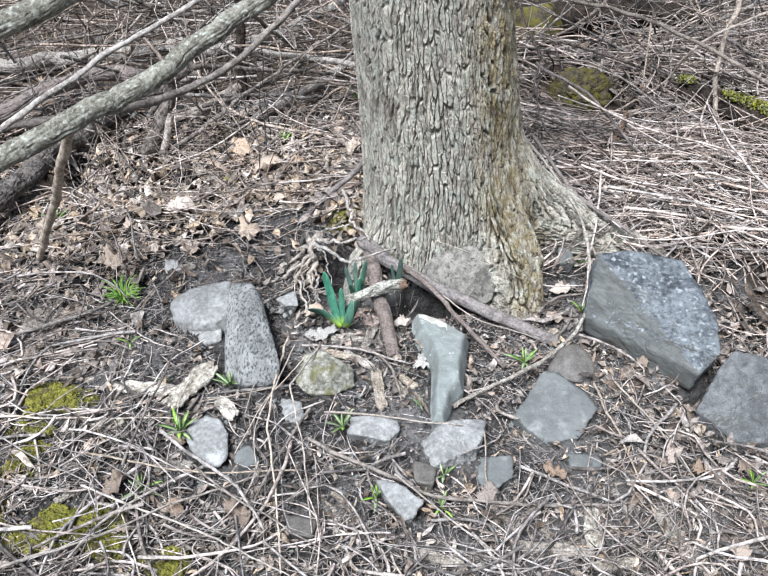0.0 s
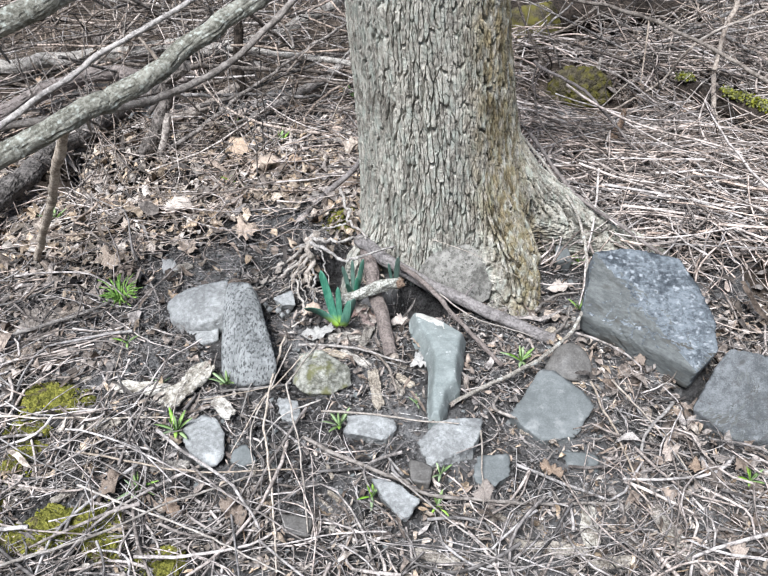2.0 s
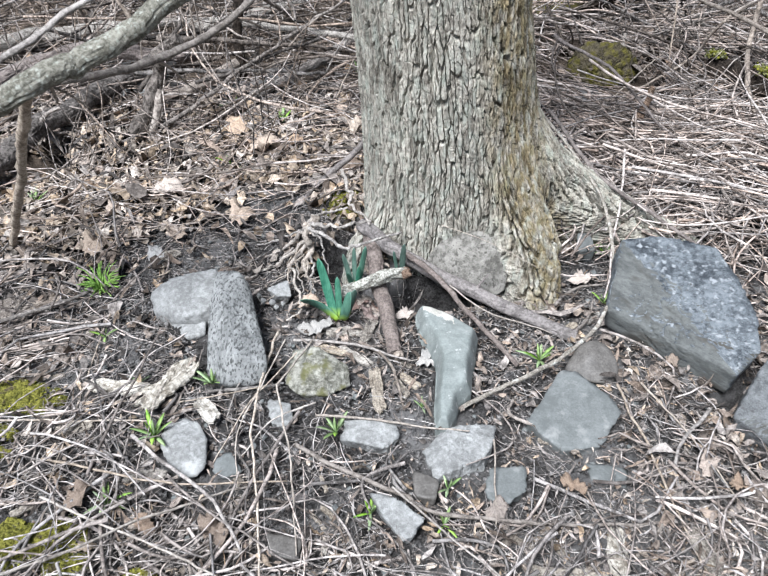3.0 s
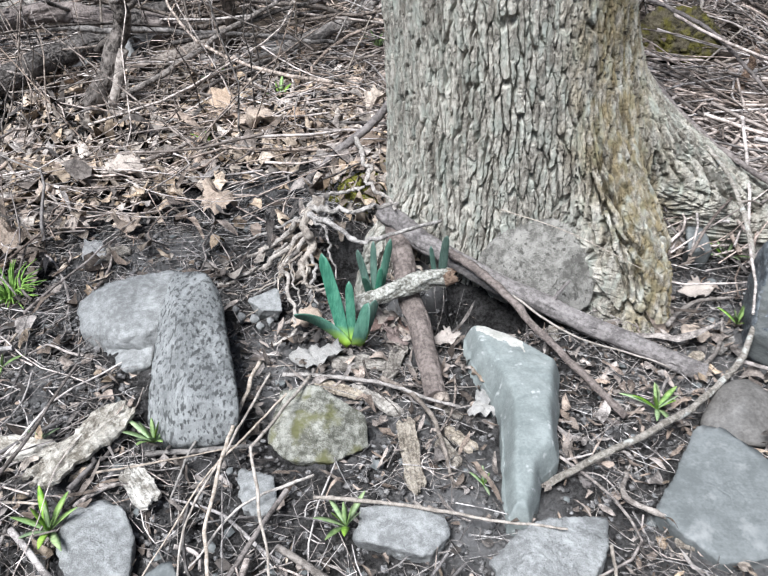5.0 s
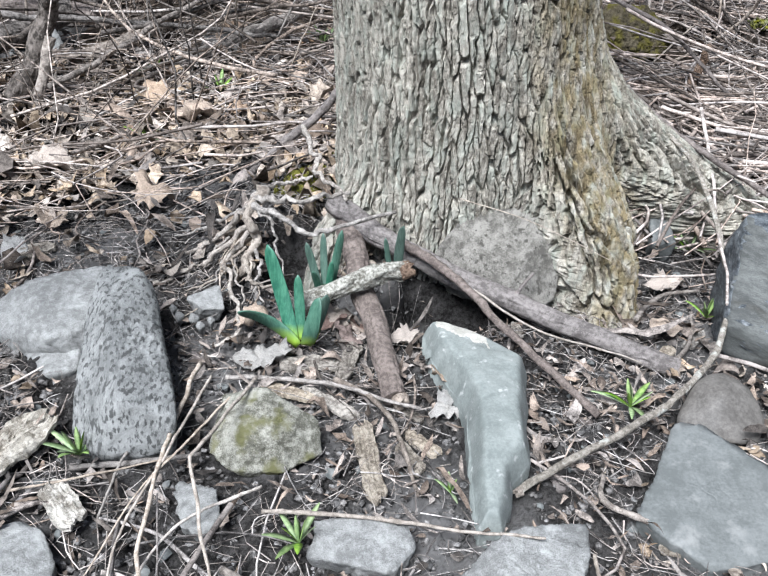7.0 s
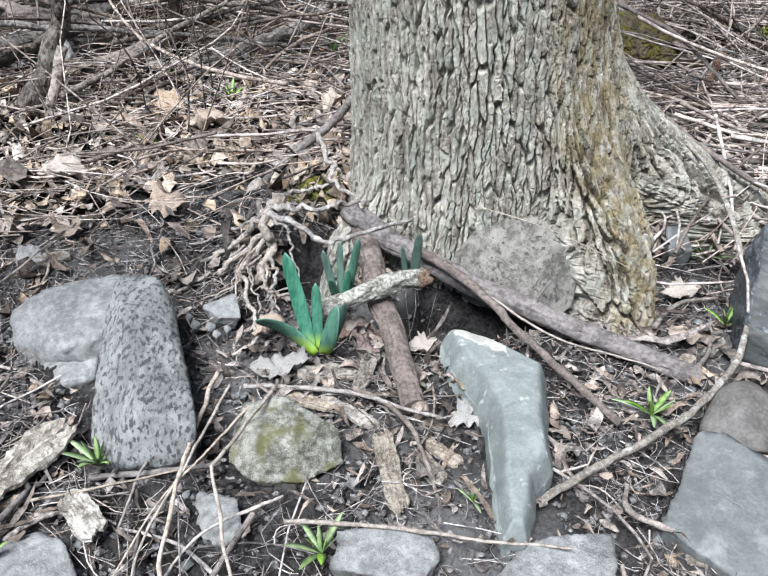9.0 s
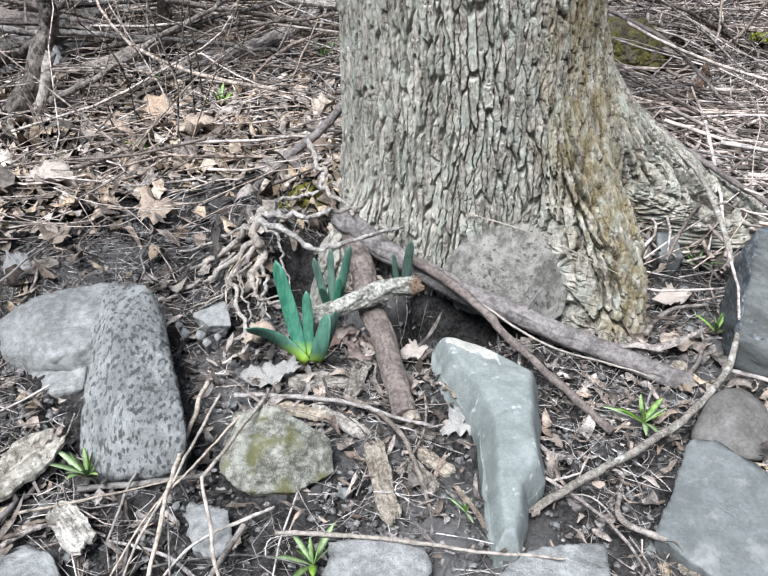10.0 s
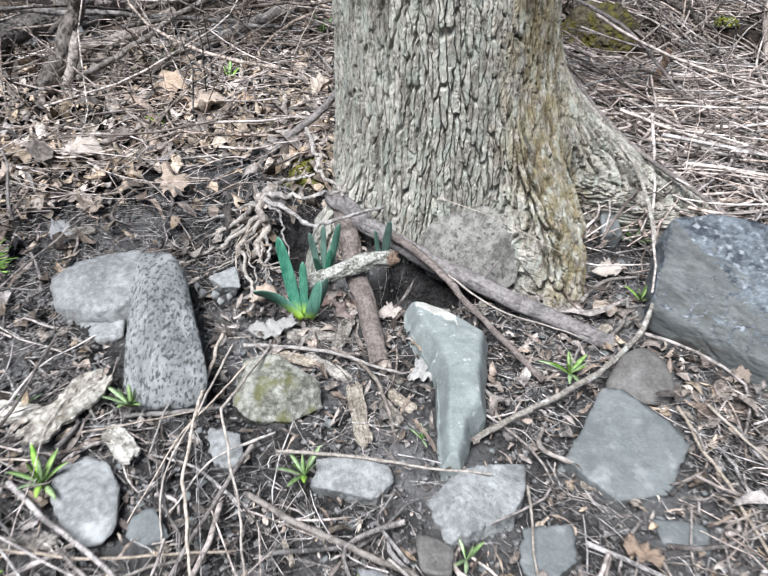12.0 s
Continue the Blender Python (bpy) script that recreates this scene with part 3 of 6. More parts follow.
    piece = np.where((far > 0.245) & (turn > -30) & (turn < 60), 1, np.where((far > 0.235) & (turn > -80) & (turn <= -30), 2, 0))
    tree = thing("tree", tuple(base), "broad tree trunk with furrowed grey-brown bark and flaring roots", "tree")
    names = (("trunk", "furrowed grey-brown bark, greenish on one flank"), ("root", "thick surface root running into the straw"), ("root", "buttress root with flaking bark"))
    for k, (name, label) in enumerate(names):
        used, faces = np.unique(f[piece == k], return_inverse=True)
        faces = faces.reshape(-1, 4).tolist()
        if k == 0:
            faces.append(np.searchsorted(used, idx[-1]).tolist())
        part(name, V.reshape(-1, 3)[used] - base, faces, BARK, tree, label, False)
    return tree


tree = build_tree()

# ---- stones ----
rock("boulder", [(0.568, 1.55, 0.062), (0.597, 1.622, 0.188), (0.680, 1.632, 0.192), (0.790, 1.600, 0.18), (0.811, 1.537, 0.16), (0.830, 1.452, 0.125),
                 (0.818, 1.373, 0.095), (0.771, 1.343, 0.062), (0.687, 1.46, 0.066), (0.575, 1.555, 0.018), (0.684, 1.475, 0.006), (0.733, 1.388, 0.006), (0.765, 1.352, 0.006),
                 (0.60, 1.60, -0.03), (0.70, 1.50, -0.03), (0.77, 1.41, -0.03), (0.83, 1.44, -0.02), (0.62, 1.69, -0.02), (0.80, 1.66, -0.02), (0.60, 1.66, 0.12)],
     SLATE, "large dark blue-grey slate boulder tilted against the ground", "boulder", cuts=0, soft=120, lumps=0.012, level=6, seed=1, ledge=0.004, grain=0.009,
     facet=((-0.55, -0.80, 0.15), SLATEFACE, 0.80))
rock("boulder", [(0.812, 1.318, 0.15), (0.875, 1.287, 0.155), (0.785, 1.30, 0.12), (0.733, 1.245, 0.055), (0.785, 1.222, 0.03), (0.80, 1.195, 0.02), (0.875, 1.185, 0.02),
                 (0.75, 1.25, -0.02), (0.96, 1.16, 0.04), (0.97, 1.25, 0.145), (0.81, 1.20, -0.03), (0.99, 1.17, -0.03), (0.98, 1.34, -0.02), (0.80, 1.36, -0.02)],
     BLOCK, "dark grey blocky boulder with brown stained face", "boulder", cuts=0, soft=80, lumps=0.02, level=6, seed=2, ledge=0.003, grain=0.012,
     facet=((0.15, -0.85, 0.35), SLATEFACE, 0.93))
rock("stone", [(0.450, 1.387, 0.036), (0.480, 1.381, 0.036), (0.537, 1.302, 0.032), (0.545, 1.278, 0.029), (0.489, 1.205, 0.018), (0.423, 1.196, 0.016), (0.366, 1.267, 0.022), (0.425, 1.354, 0.032),
               (0.443, 1.38, -0.02), (0.53, 1.29, -0.02), (0.482, 1.205, -0.02), (0.42, 1.205, -0.02), (0.374, 1.265, -0.02)],
     GREY, "smooth flat grey stone slab lying on soil", cuts=0, soft=130, lumps=0.010, level=6, seed=3, grain=0.005, flat=16, jag=0.045)
rock("stone", [(0.464, 1.415, 0.02), (0.495, 1.455, 0.045), (0.535, 1.468, 0.05), (0.565, 1.44, 0.045), (0.575, 1.405, 0.025), (0.552, 1.372, 0.012), (0.492, 1.378, 0.015), (0.52, 1.42, 0.056),
               (0.47, 1.41, -0.02), (0.52, 1.45, -0.02), (0.56, 1.40, -0.02)],
     BROWNST, "small smooth brown stone with pale flecks", soft=14, lumps=0.03, level=5, seed=4, grain=0.006, cuts=0)
rock("stone", [(0.178, 1.198, 0.01), (0.210, 1.220, 0.035), (0.240, 1.236, 0.04), (0.310, 1.243, 0.03), (0.302, 1.200, 0.035), (0.278, 1.160, 0.02), (0.196, 1.130, 0.012), (0.215, 1.15, 0.03),
               (0.20, 1.20, -0.02), (0.30, 1.24, -0.02), (0.28, 1.16, -0.02), (0.20, 1.14, -0.02)],
     ROUGHGREY, "pale jagged grey stone in damp soil", soft=160, lumps=0.014, level=6, seed=5, grain=0.014, cuts=5, jag=0.08)
rock("stone", [(0.196, 1.740, 0.035), (0.210, 1.740, 0.075), (0.245, 1.750, 0.118), (0.322, 1.752, 0.132), (0.378, 1.728, 0.118), (0.393, 1.705, 0.072), (0.376, 1.668, 0.02), (0.334, 1.652, 0.0), (0.226, 1.700, 0.01),
               (0.23, 1.79, 0.0), (0.37, 1.77, 0.0), (0.30, 1.655, 0.05), (0.30, 1.80, 0.09)],
     PITTED, "rounded pitted grey-brown stone leaning on the trunk", soft=40, lumps=0.016, level=6, seed=6, grain=0.016)
rock("stone", [(-0.250, 1.635, 0.10), (-0.200, 1.636, 0.10), (-0.178, 1.605, 0.08), (-0.110, 1.365, 0.065), (-0.120, 1.352, 0.035), (-0.205, 1.350, 0.02), (-0.240, 1.392, 0.02), (-0.236, 1.42, 0.06), (-0.255, 1.555, 0.08),
               (-0.215, 1.50, 0.105), (-0.175, 1.37, 0.085), (-0.24, 1.62, -0.01), (-0.18, 1.61, -0.01), (-0.12, 1.37, -0.01), (-0.22, 1.37, -0.01)],
     SPECKLED, "upright-ridged speckled grey stone, long and tapering", soft=40, lumps=0.022, level=6, seed=7, grain=0.012, cuts=0)
rock("stone", [(-0.402, 1.632, 0.04), (-0.357, 1.652, 0.068), (-0.262, 1.680, 0.07), (-0.236, 1.560, 0.055), (-0.300, 1.535, 0.05), (-0.392, 1.586, 0.02),
               (-0.38, 1.64, -0.02), (-0.26, 1.68, -0.02), (-0.26, 1.55, -0.02), (-0.37, 1.57, -0.02)],
     ROUGHGREY, "light grey angular stone half under another", soft=110, lumps=0.012, seed=8, cuts=3, level=5, jag=0.05)
rock("stone", [(-0.350, 1.556, 0.012), (-0.300, 1.50, 0.015), (-0.262, 1.515, 0.02), (-0.27, 1.56, 0.03), (-0.33, 1.56, -0.02), (-0.28, 1.52, -0.02)],
     ROUGHGREY, "small light grey stone wedged below a larger one", soft=39, level=4, seed=9)
rock("stone", [(-0.075, 1.424, 0.05), (-0.024, 1.426, 0.062), (0.037, 1.395, 0.04), (0.046, 1.368, 0.01), (0.0, 1.340, 0.008), (-0.055, 1.338, 0.012), (-0.090, 1.368, 0.02), (-0.01, 1.37, 0.052), (-0.05, 1.38, 0.05),
               (-0.07, 1.42, -0.02), (0.03, 1.40, -0.02), (-0.03, 1.35, -0.02)],
     MOSSYST, "yellow-grey stone stained with green algae", soft=60, lumps=0.025, seed=10, grain=0.016, cuts=3, level=6, jag=0.04)
rock("stone", [(-0.290, 1.216, 0.024), (-0.284, 1.246, 0.027), (-0.262, 1.262, 0.028), (-0.230, 1.254, 0.028), (-0.206, 1.216, 0.024), (-0.197, 1.158, 0.016), (-0.210, 1.134, 0.013), (-0.240, 1.132, 0.013), (-0.266, 1.160, 0.017), (-0.283, 1.190, 0.022),
               (-0.27, 1.24, -0.015), (-0.21, 1.22, -0.015), (-0.23, 1.15, -0.015), (-0.245, 1.20, 0.030)],
     ROUGHGREY, "flat oval pale grey stone on soil", soft=46, lumps=0.015, seed=11, level=5, jag=0.012, cuts=0)
rock("stone", [(0.034, 1.256, 0.026), (0.085, 1.262, 0.030), (0.132, 1.247, 0.028), (0.136, 1.226, 0.022), (0.112, 1.196, 0.016), (0.070, 1.208, 0.018), (0.028, 1.224, 0.016), (0.05, 1.25, -0.02), (0.12, 1.21, -0.02), (0.04, 1.23, -0.02)],
     ROUGHGREY, "flat angular grey stone sunk in soil", soft=90, lumps=0.035, level=5, seed=12, grain=0.014, jag=0.10, cuts=2)
rock("stone", [(-0.156, 1.667, 0.026), (-0.108, 1.691, 0.036), (-0.099, 1.650, 0.018), (-0.128, 1.648, 0.018), (-0.14, 1.665, -0.01), (-0.11, 1.66, -0.01)],
     ROUGHGREY, "small flat grey stone chip on soil", soft=150, lumps=0.012, level=5, grain=0.008, jag=0.10, seed=13)
rock("stone", [(0.082, 1.094, 0.026), (0.129, 1.076, 0.034), (0.174, 1.038, 0.028), (0.162, 1.015, 0.018), (0.140, 0.999, 0.018), (0.112, 1.041, 0.018), (0.10, 1.08, -0.02), (0.15, 1.02, -0.02)],
     ROUGHGREY, "wedge-shaped pale grey stone among litter", soft=150, lumps=0.012, level=5, grain=0.008, jag=0.10, seed=14)
rock("stone", [(0.288, 1.150, 0.022), (0.353, 1.155, 0.024), (0.349, 1.102, 0.018), (0.303, 1.069, 0.018), (0.276, 1.091, 0.018), (0.30, 1.14, -0.02), (0.34, 1.11, -0.02), (0.30, 1.08, -0.02)],
     GREY, "flat dark grey stone sunk in soil", soft=60, lumps=0.012, level=5, grain=0.008, jag=0.10, seed=15)
rock("stone", [(0.156, 1.145, 0.024), (0.205, 1.124, 0.024), (0.197, 1.084, 0.018), (0.159, 1.090, 0.018), (0.17, 1.13, -0.02), (0.19, 1.09, -0.02)],
     BROWNST, "small dark stone beside paler stones", soft=20, level=4, seed=16)
rock("stone", [(-0.184, 1.172, 0.022), (-0.156, 1.182, 0.026), (-0.131, 1.143, 0.018), (-0.164, 1.126, 0.018), (-0.186, 1.143, 0.016), (-0.17, 1.16, -0.02), (-0.15, 1.14, -0.02)],
     GREY, "small grey stone in the soil", soft=44, level=4, seed=17)
rock("stone", [(-0.114, 1.323, 0.018), (-0.068, 1.308, 0.020), (-0.058, 1.275, 0.018), (-0.072, 1.246, 0.014), (-0.102, 1.265, 0.014), (-0.09, 1.30, -0.02), (-0.08, 1.26, -0.02)],
     ROUGHGREY, "thin grey stone flush with the soil", soft=150, lumps=0.012, level=5, grain=0.008, jag=0.10, seed=18)
for k, (x, y, r) in enumerate([(-0.139, 1.634, 0.009), (-0.128, 1.617, 0.007), (-0.160, 1.64, 0.008), (-0.115, 1.63, 0.006), (-0.172, 1.66, 0.006)]):
    rock("pebble", [(x - r, y, 0.012), (x + r, y + 0.3 * r, 0.012), (x, y - r, 0.010), (x + 0.2 * r, y + r, 0.014), (x, y, 0.012 + r), (x, y, -0.01), (x - 0.6 * r, y + 0.6 * r, 0.012 + 0.8 * r)],
         ROUGHGREY, "pale angular pebble in the soil", "pebble", "pebbles", soft=40, level=3, seed=70 + k)
rock("stone", [(0.564, 1.842, 0.066), (0.600, 1.852, 0.061), (0.608, 1.814, 0.036), (0.566, 1.812, 0.036), (0.57, 1.84, -0.01), (0.60, 1.82, -0.01)],
     GREY, "small upright grey stone between the roots", soft=39, level=4, seed=19)
rock("stone", [(0.458, 1.172, 0.014), (0.530, 1.158, 0.014), (0.522, 1.116, 0.012), (0.462, 1.128, 0.012), (0.48, 1.16, -0.02), (0.51, 1.12, -0.02)],
     GREY, "dark stone just showing through the litter", soft=44, level=4, seed=20)
rock("stone", [(-0.080, 1.018, 0.018), (-0.016, 1.007, 0.018), (-0.022, 0.968, 0.014), (-0.068, 0.977, 0.014), (-0.06, 1.01, -0.02), (-0.03, 0.98, -0.02)],
     BROWNST, "dark flat stone under dry stems", soft=44, level=4, seed=21)
rock("mossy_rock", [(0.70, 2.95, 0.02), (0.79, 2.93, 0.16), (0.91, 2.93, 0.165), (0.99, 2.95, 0.06), (0.97, 2.90, 0.02), (0.86, 2.86, 0.02), (0.73, 3.05, 0.0), (0.95, 3.08, 0.05), (0.86, 2.88, 0.10)],
     MOSSROCK, "brown rock half covered with moss", "rock", group="rocks behind the tree", soft=18, lumps=0.10, seed=22, grain=0.035, level=6)
rock("mossy_rock", [(0.62, 3.65, 0.02), (0.70, 3.62, 0.18), (0.86, 3.62, 0.2), (0.95, 3.65, 0.06), (0.80, 3.52, 0.02), (0.7, 3.8, 0.0), (0.93, 3.8, 0.05)],
     MOSSROCK, "distant brown rock with moss on top", "rock", group="rocks behind the tree", soft=15, lumps=0.08, level=4, seed=23)
rock("mossy_rock", [(-0.80, 2.78, 0.0), (-0.74, 2.80, 0.09), (-0.66, 2.84, 0.10), (-0.62, 2.82, 0.0), (-0.70, 2.76, 0.02), (-0.72, 2.95, 0.0)],
     ROUGHGREY, "grey stone under the brush", "rock", group="rocks behind the tree", soft=15, lumps=0.08, level=4, seed=24)


def build_bent_stone():
    """The long pale stone with a shoulder: broad at the tree end, narrow at the foot, with a chipped white corner."""
    mid = np.array((0.243, 1.44))
    ring = np.array([(0.174, 1.590), (0.212, 1.590), (0.240, 1.572), (0.288, 1.525), (0.303, 1.508), (0.292, 1.44), (0.280, 1.385), (0.274, 1.340), (0.249, 1.309),
                     (0.242, 1.28), (0.228, 1.246), (0.203, 1.248), (0.203, 1.310), (0.209, 1.37), (0.211, 1.43), (0.200, 1.478), (0.182, 1.525)])
    closed = np.vstack([ring, ring[:1]])
    many = np.vstack([a + (b - a) * np.linspace(0, 1, 24, endpoint=False)[:, None] for a, b in zip(closed[:-1], closed[1:])])
    for _ in range(4):
        many = 0.5 * many + 0.25 * (np.roll(many, 1, 0) + np.roll(many, -1, 0))
    q = np.r_[np.linspace(0, 0.9, 34), np.linspace(0.92, 1, 10)]
    P = mid + (many - mid)[None] * q[:, None, None]
    X, Y = P[..., 0], P[..., 1]
    flat = P.reshape(-1, 1, 2)
    edge = np.concatenate([np.linalg.norm(flat[k:k + 2000] - many[None], axis=2).min(1) for k in range(0, len(flat), 2000)]).reshape(X.shape)
    H = 0.058 - 0.14 * np.maximum(1.40 - Y, 0) - 0.05 * np.maximum(Y - 1.50, 0)
    planes = [H, 0.012 + 3.2 * edge, 0.063 - 0.16 * (X - 0.235), 0.054 + 0.28 * (1.553 - 0.70 * (X - 0.20) - Y)]
    top = -np.log(sum(np.exp(-p * 150) for p in planes)) / 150 + 0.002
    Z = top + 0.0030 * fbm(X * 20, Y * 20, 91, 4) - 0.002
    Z[-1] = -0.02
    V = np.stack([X + 0.0018 * fbm(X * 30, Y * 30, 95, 2) * q[:, None], Y, Z], -1)
    n, k = X.shape
    idx = np.arange(n * k).reshape(n, k)
    nxt = np.roll(idx, -1, axis=1)
    f = np.stack([idx[:-1], nxt[:-1], nxt[1:], idx[1:]], -1).reshape(-1, 4).tolist()
    ob = solid("stone", V.reshape(-1, 3), f, PALE, (0.24, 1.43, -0.02), "long bent pale grey stone with a chipped white corner", "stone", "stones round the tree")
    me = ob.data
    me.materials.append(WHITE)
    for p in me.polygons:
        x, y = p.center[0] + 0.24, p.center[1] + 1.43
        if 0.190 < x < 0.252 and y > 1.550 - 0.70 * (x - 0.20) + 0.016 * noise.noise(Vector((x * 60, y * 60, 0))) and p.center[2] > 0.035:
            p.material_index = 1


build_bent_stone()

# ---- branches and sticks ----
LICHENED = "thick grey lichen-spotted branch hanging over the ground"
limb_a = stick("branch", [(-0.80, 1.33, 0.44), (-0.595, 1.40, 0.534), (-0.431, 1.44, 0.605), (-0.38, 1.48, 0.613), (-0.248, 1.55, 0.691), (-0.127, 1.62, 0.757), (0.02, 1.70, 0.85)],
      0.021, 0.017, LICHEN, LICHENED, "branch", "branches over the brush", 14, 0.5, 3, 0.12)
limb_b = stick("branch", [(-0.82, 1.46, 0.67), (-0.599, 1.50, 0.73), (-0.431, 1.55, 0.79), (-0.30, 1.6, 0.85)], 0.023, 0.018, LICHEN, LICHENED, "branch", "branches over the brush", 14, 0.4, 4, 0.12)
stick("branch", [(-0.72, 1.47, 0.49), (-0.58, 1.50, 0.571), (-0.438, 1.55, 0.655), (-0.244, 1.60, 0.755), (-0.15, 1.63, 0.80)], 0.007, 0.004, STICK, "thin grey rod beside a thicker branch", "branch", "branches over the brush", 8, 0.6, 5)
limb_d = stick("branch", [(-0.80, 1.52, 0.50), (-0.62, 1.56, 0.52), (-0.462, 1.60, 0.535), (-0.342, 1.75, 0.517), (-0.216, 1.90, 0.552), (-0.091, 2.05, 0.641), (0.0, 2.15, 0.72)], 0.008, 0.008, STICK, "long crooked grey branch over the brush", "branch", "branches over the brush", 9, 0.6, 6)
stick("branch", [(-0.455, 1.43, 0.60), (-0.57, 1.57, 0.40), (-0.69, 1.72, 0.19), (-0.80, 1.86, 0.0)], 0.0102, 0.009, ROOT, "grey prop stick leaning from branch to ground", "branch", "branches over the brush", 9, 0.4, 7)
stick("log", [(-1.6, 3.1, 0.06), (-1.097, 3.23, 0.08), (-0.777, 3.371, 0.08), (-0.495, 3.314, 0.10), (-0.298, 3.456, 0.12), (-0.05, 3.768, 0.16)], 0.028, 0.022, CHIP, "pale weathered fallen limb in the brush", "log", "fallen limbs in the brush", 10, 0.6, 8)
stick("branch", [(-0.50, 3.02, 0.20), (-0.346, 2.975, 0.20), (-0.128, 2.893, 0.20), (0.06, 2.818, 0.20)], 0.0105, 0.009, CHIP, "pale dry branch reaching behind the trunk", "branch", "fallen limbs in the brush", 8, 0.5, 9)
stick("log", [(-1.5, 2.2, 0.10), (-1.132, 2.548, 0.12), (-0.938, 2.906, 0.13), (-0.693, 2.95, 0.10), (-0.55, 3.05, 0.06)], 0.030, 0.024, BARKSTICK, "dark mossy fallen limb lying in the brush", "log", "fallen limbs in the brush", 12, 0.4, 10)
stick("log", [(-0.68, 2.43, -0.03), (-0.625, 2.46, 0.08), (-0.568, 2.49, 0.19), (-0.53, 2.45, 0.27), (-0.46, 2.42, 0.34)], 0.024, 0.015, DEADWOOD, "leaning grey-barked limb end in leaf litter", "log", "fallen limbs in the brush", 10, 0.6, 11, 0.3)
stick("stick", [(-0.555, 2.47, 0.17), (-0.575, 2.44, 0.08), (-0.60, 2.41, 0.0)], 0.012, 0.010, STICK, "short forked grey stick in the litter", "stick", "fallen limbs in the brush", 8, 0.5, 12)
big_log = stick("log", [(-1.12, 1.75, 0.05), (-0.97, 2.02, 0.08), (-0.925, 2.20, 0.09), (-0.87, 2.44, 0.09), (-0.79, 2.63, 0.09), (-0.71, 2.84, 0.09), (-0.62, 3.1, 0.10)], 0.033, 0.028, DEADWOOD, "thick grey fallen log with rough bark", "log", "fallen limbs in the brush", 14, 0.4, 13, 0.14)
stick("stick", [(-0.755, 2.406, 0.02), (-0.69, 2.15, 0.02), (-0.622, 1.885, 0.02)], 0.009, 0.008, STICK, "pale straight stick lying in leaves", "stick", "fallen limbs in the brush", 8, 0.3, 15)
stick("log", [(-0.398, 2.947, -0.02), (-0.40, 2.97, 0.14), (-0.395, 3.0, 0.34)], 0.019, 0.016, DARKWOOD, "dark upright rotten stub in the brush", "log", "fallen limbs in the brush", 10, 0.3, 16)
stick("log", [(-0.60, 2.72, 0.03), (-0.50, 2.79, 0.06), (-0.41, 2.92, 0.08)], 0.020, 0.017, STICK, "short pale broken limb on leaves", "log", "fallen limbs in the brush", 10, 0.4, 17)
stick("log", [(-0.40, 2.66, 0.03), (-0.22, 2.85, 0.06), (-0.08, 3.05, 0.08), (0.02, 3.3, 0.1)], 0.016, 0.019, STICK, "grey fallen limb behind the trunk", "log", "fallen limbs in the brush", 10, 0.5, 18)
arch = stick("vine", [(0.258, 1.306, 0.012), (0.330, 1.345, 0.026), (0.412, 1.388, 0.035), (0.475, 1.434, 0.042), (0.550, 1.516, 0.055), (0.590, 1.60, 0.08), (0.606, 1.68, 0.115), (0.604, 1.79, 0.165), (0.575, 1.91, 0.205), (0.502, 2.06, 0.26), (0.44, 2.16, 0.3)],
      0.0046, 0.0034, VINE, "long curved grey-brown vine arching over the root", "vine", "", 9, 0.5, 19)
far_vine = stick("vine", [(0.70, 3.5, 0.25), (0.807, 3.328, 0.30), (1.042, 2.86, 0.35), (1.275, 2.419, 0.30), (1.5, 2.1, 0.2)], 0.008, 0.006, STICK, "long dry vine slanting through the brush", "vine", "vines in the brush", 8, 0.6, 20)
stick("vine", [(1.40, 3.05, 0.55), (1.375, 2.967, 0.40), (1.302, 2.821, 0.15), (1.288, 2.601, 0.0)], 0.010, 0.008, STICK, "pale dry stem bending to the ground", "vine", "vines in the brush", 8, 0.6, 21)
stick("vine", [(1.8, 3.1, 0.42), (1.501, 2.983, 0.35), (1.199, 2.774, 0.30), (1.113, 2.85, 0.12), (0.881, 2.748, 0.03)], 0.006, 0.004, STICK, "pale tangled vine stem", "vine", "vines in the brush", 7, 0.6, 22)
stick("log", [(1.255, 2.97, 0.02), (1.30, 2.90, 0.05), (1.36, 2.82, 0.05), (1.46, 2.66, 0.05), (1.62, 2.42, 0.04)], 0.050, 0.052, DARKWOOD, "dark rotten log with yellow-green moss", "log", "fallen limbs in the brush", 16, 0.4, 23, 0.2)
stick("log", [(0.80, 3.25, 0.02), (1.05, 3.14, 0.04), (1.28, 3.20, 0.03), (1.55, 3.05, 0.05), (2.0, 3.0, 0.03)], 0.028, 0.024, DARKWOOD, "dark rotten log in the shade of brush", "log", "fallen limbs in the brush", 14, 0.9, 24, 0.5)
stick("log", [(0.40, 3.9, 0.08), (0.9, 3.75, 0.10), (1.6, 3.9, 0.08)], 0.07, 0.06, DARKWOOD, "dark distant rotten log", "log", "fallen limbs in the brush", 14, 0.4, 25, 0.2)
thick = stick("stick", [(0.505, 1.520, 0.008), (0.429, 1.568, 0.018), (0.309, 1.640, 0.036), (0.226, 1.690, 0.05), (0.159, 1.738, 0.064), (0.102, 1.772, 0.084), (0.055, 1.82, 0.10)],
      0.0135, 0.0170, BARKSTICK, "thick brown barked stick lying against the trunk", "stick", "", 12, 0.30, 26, 0.10)
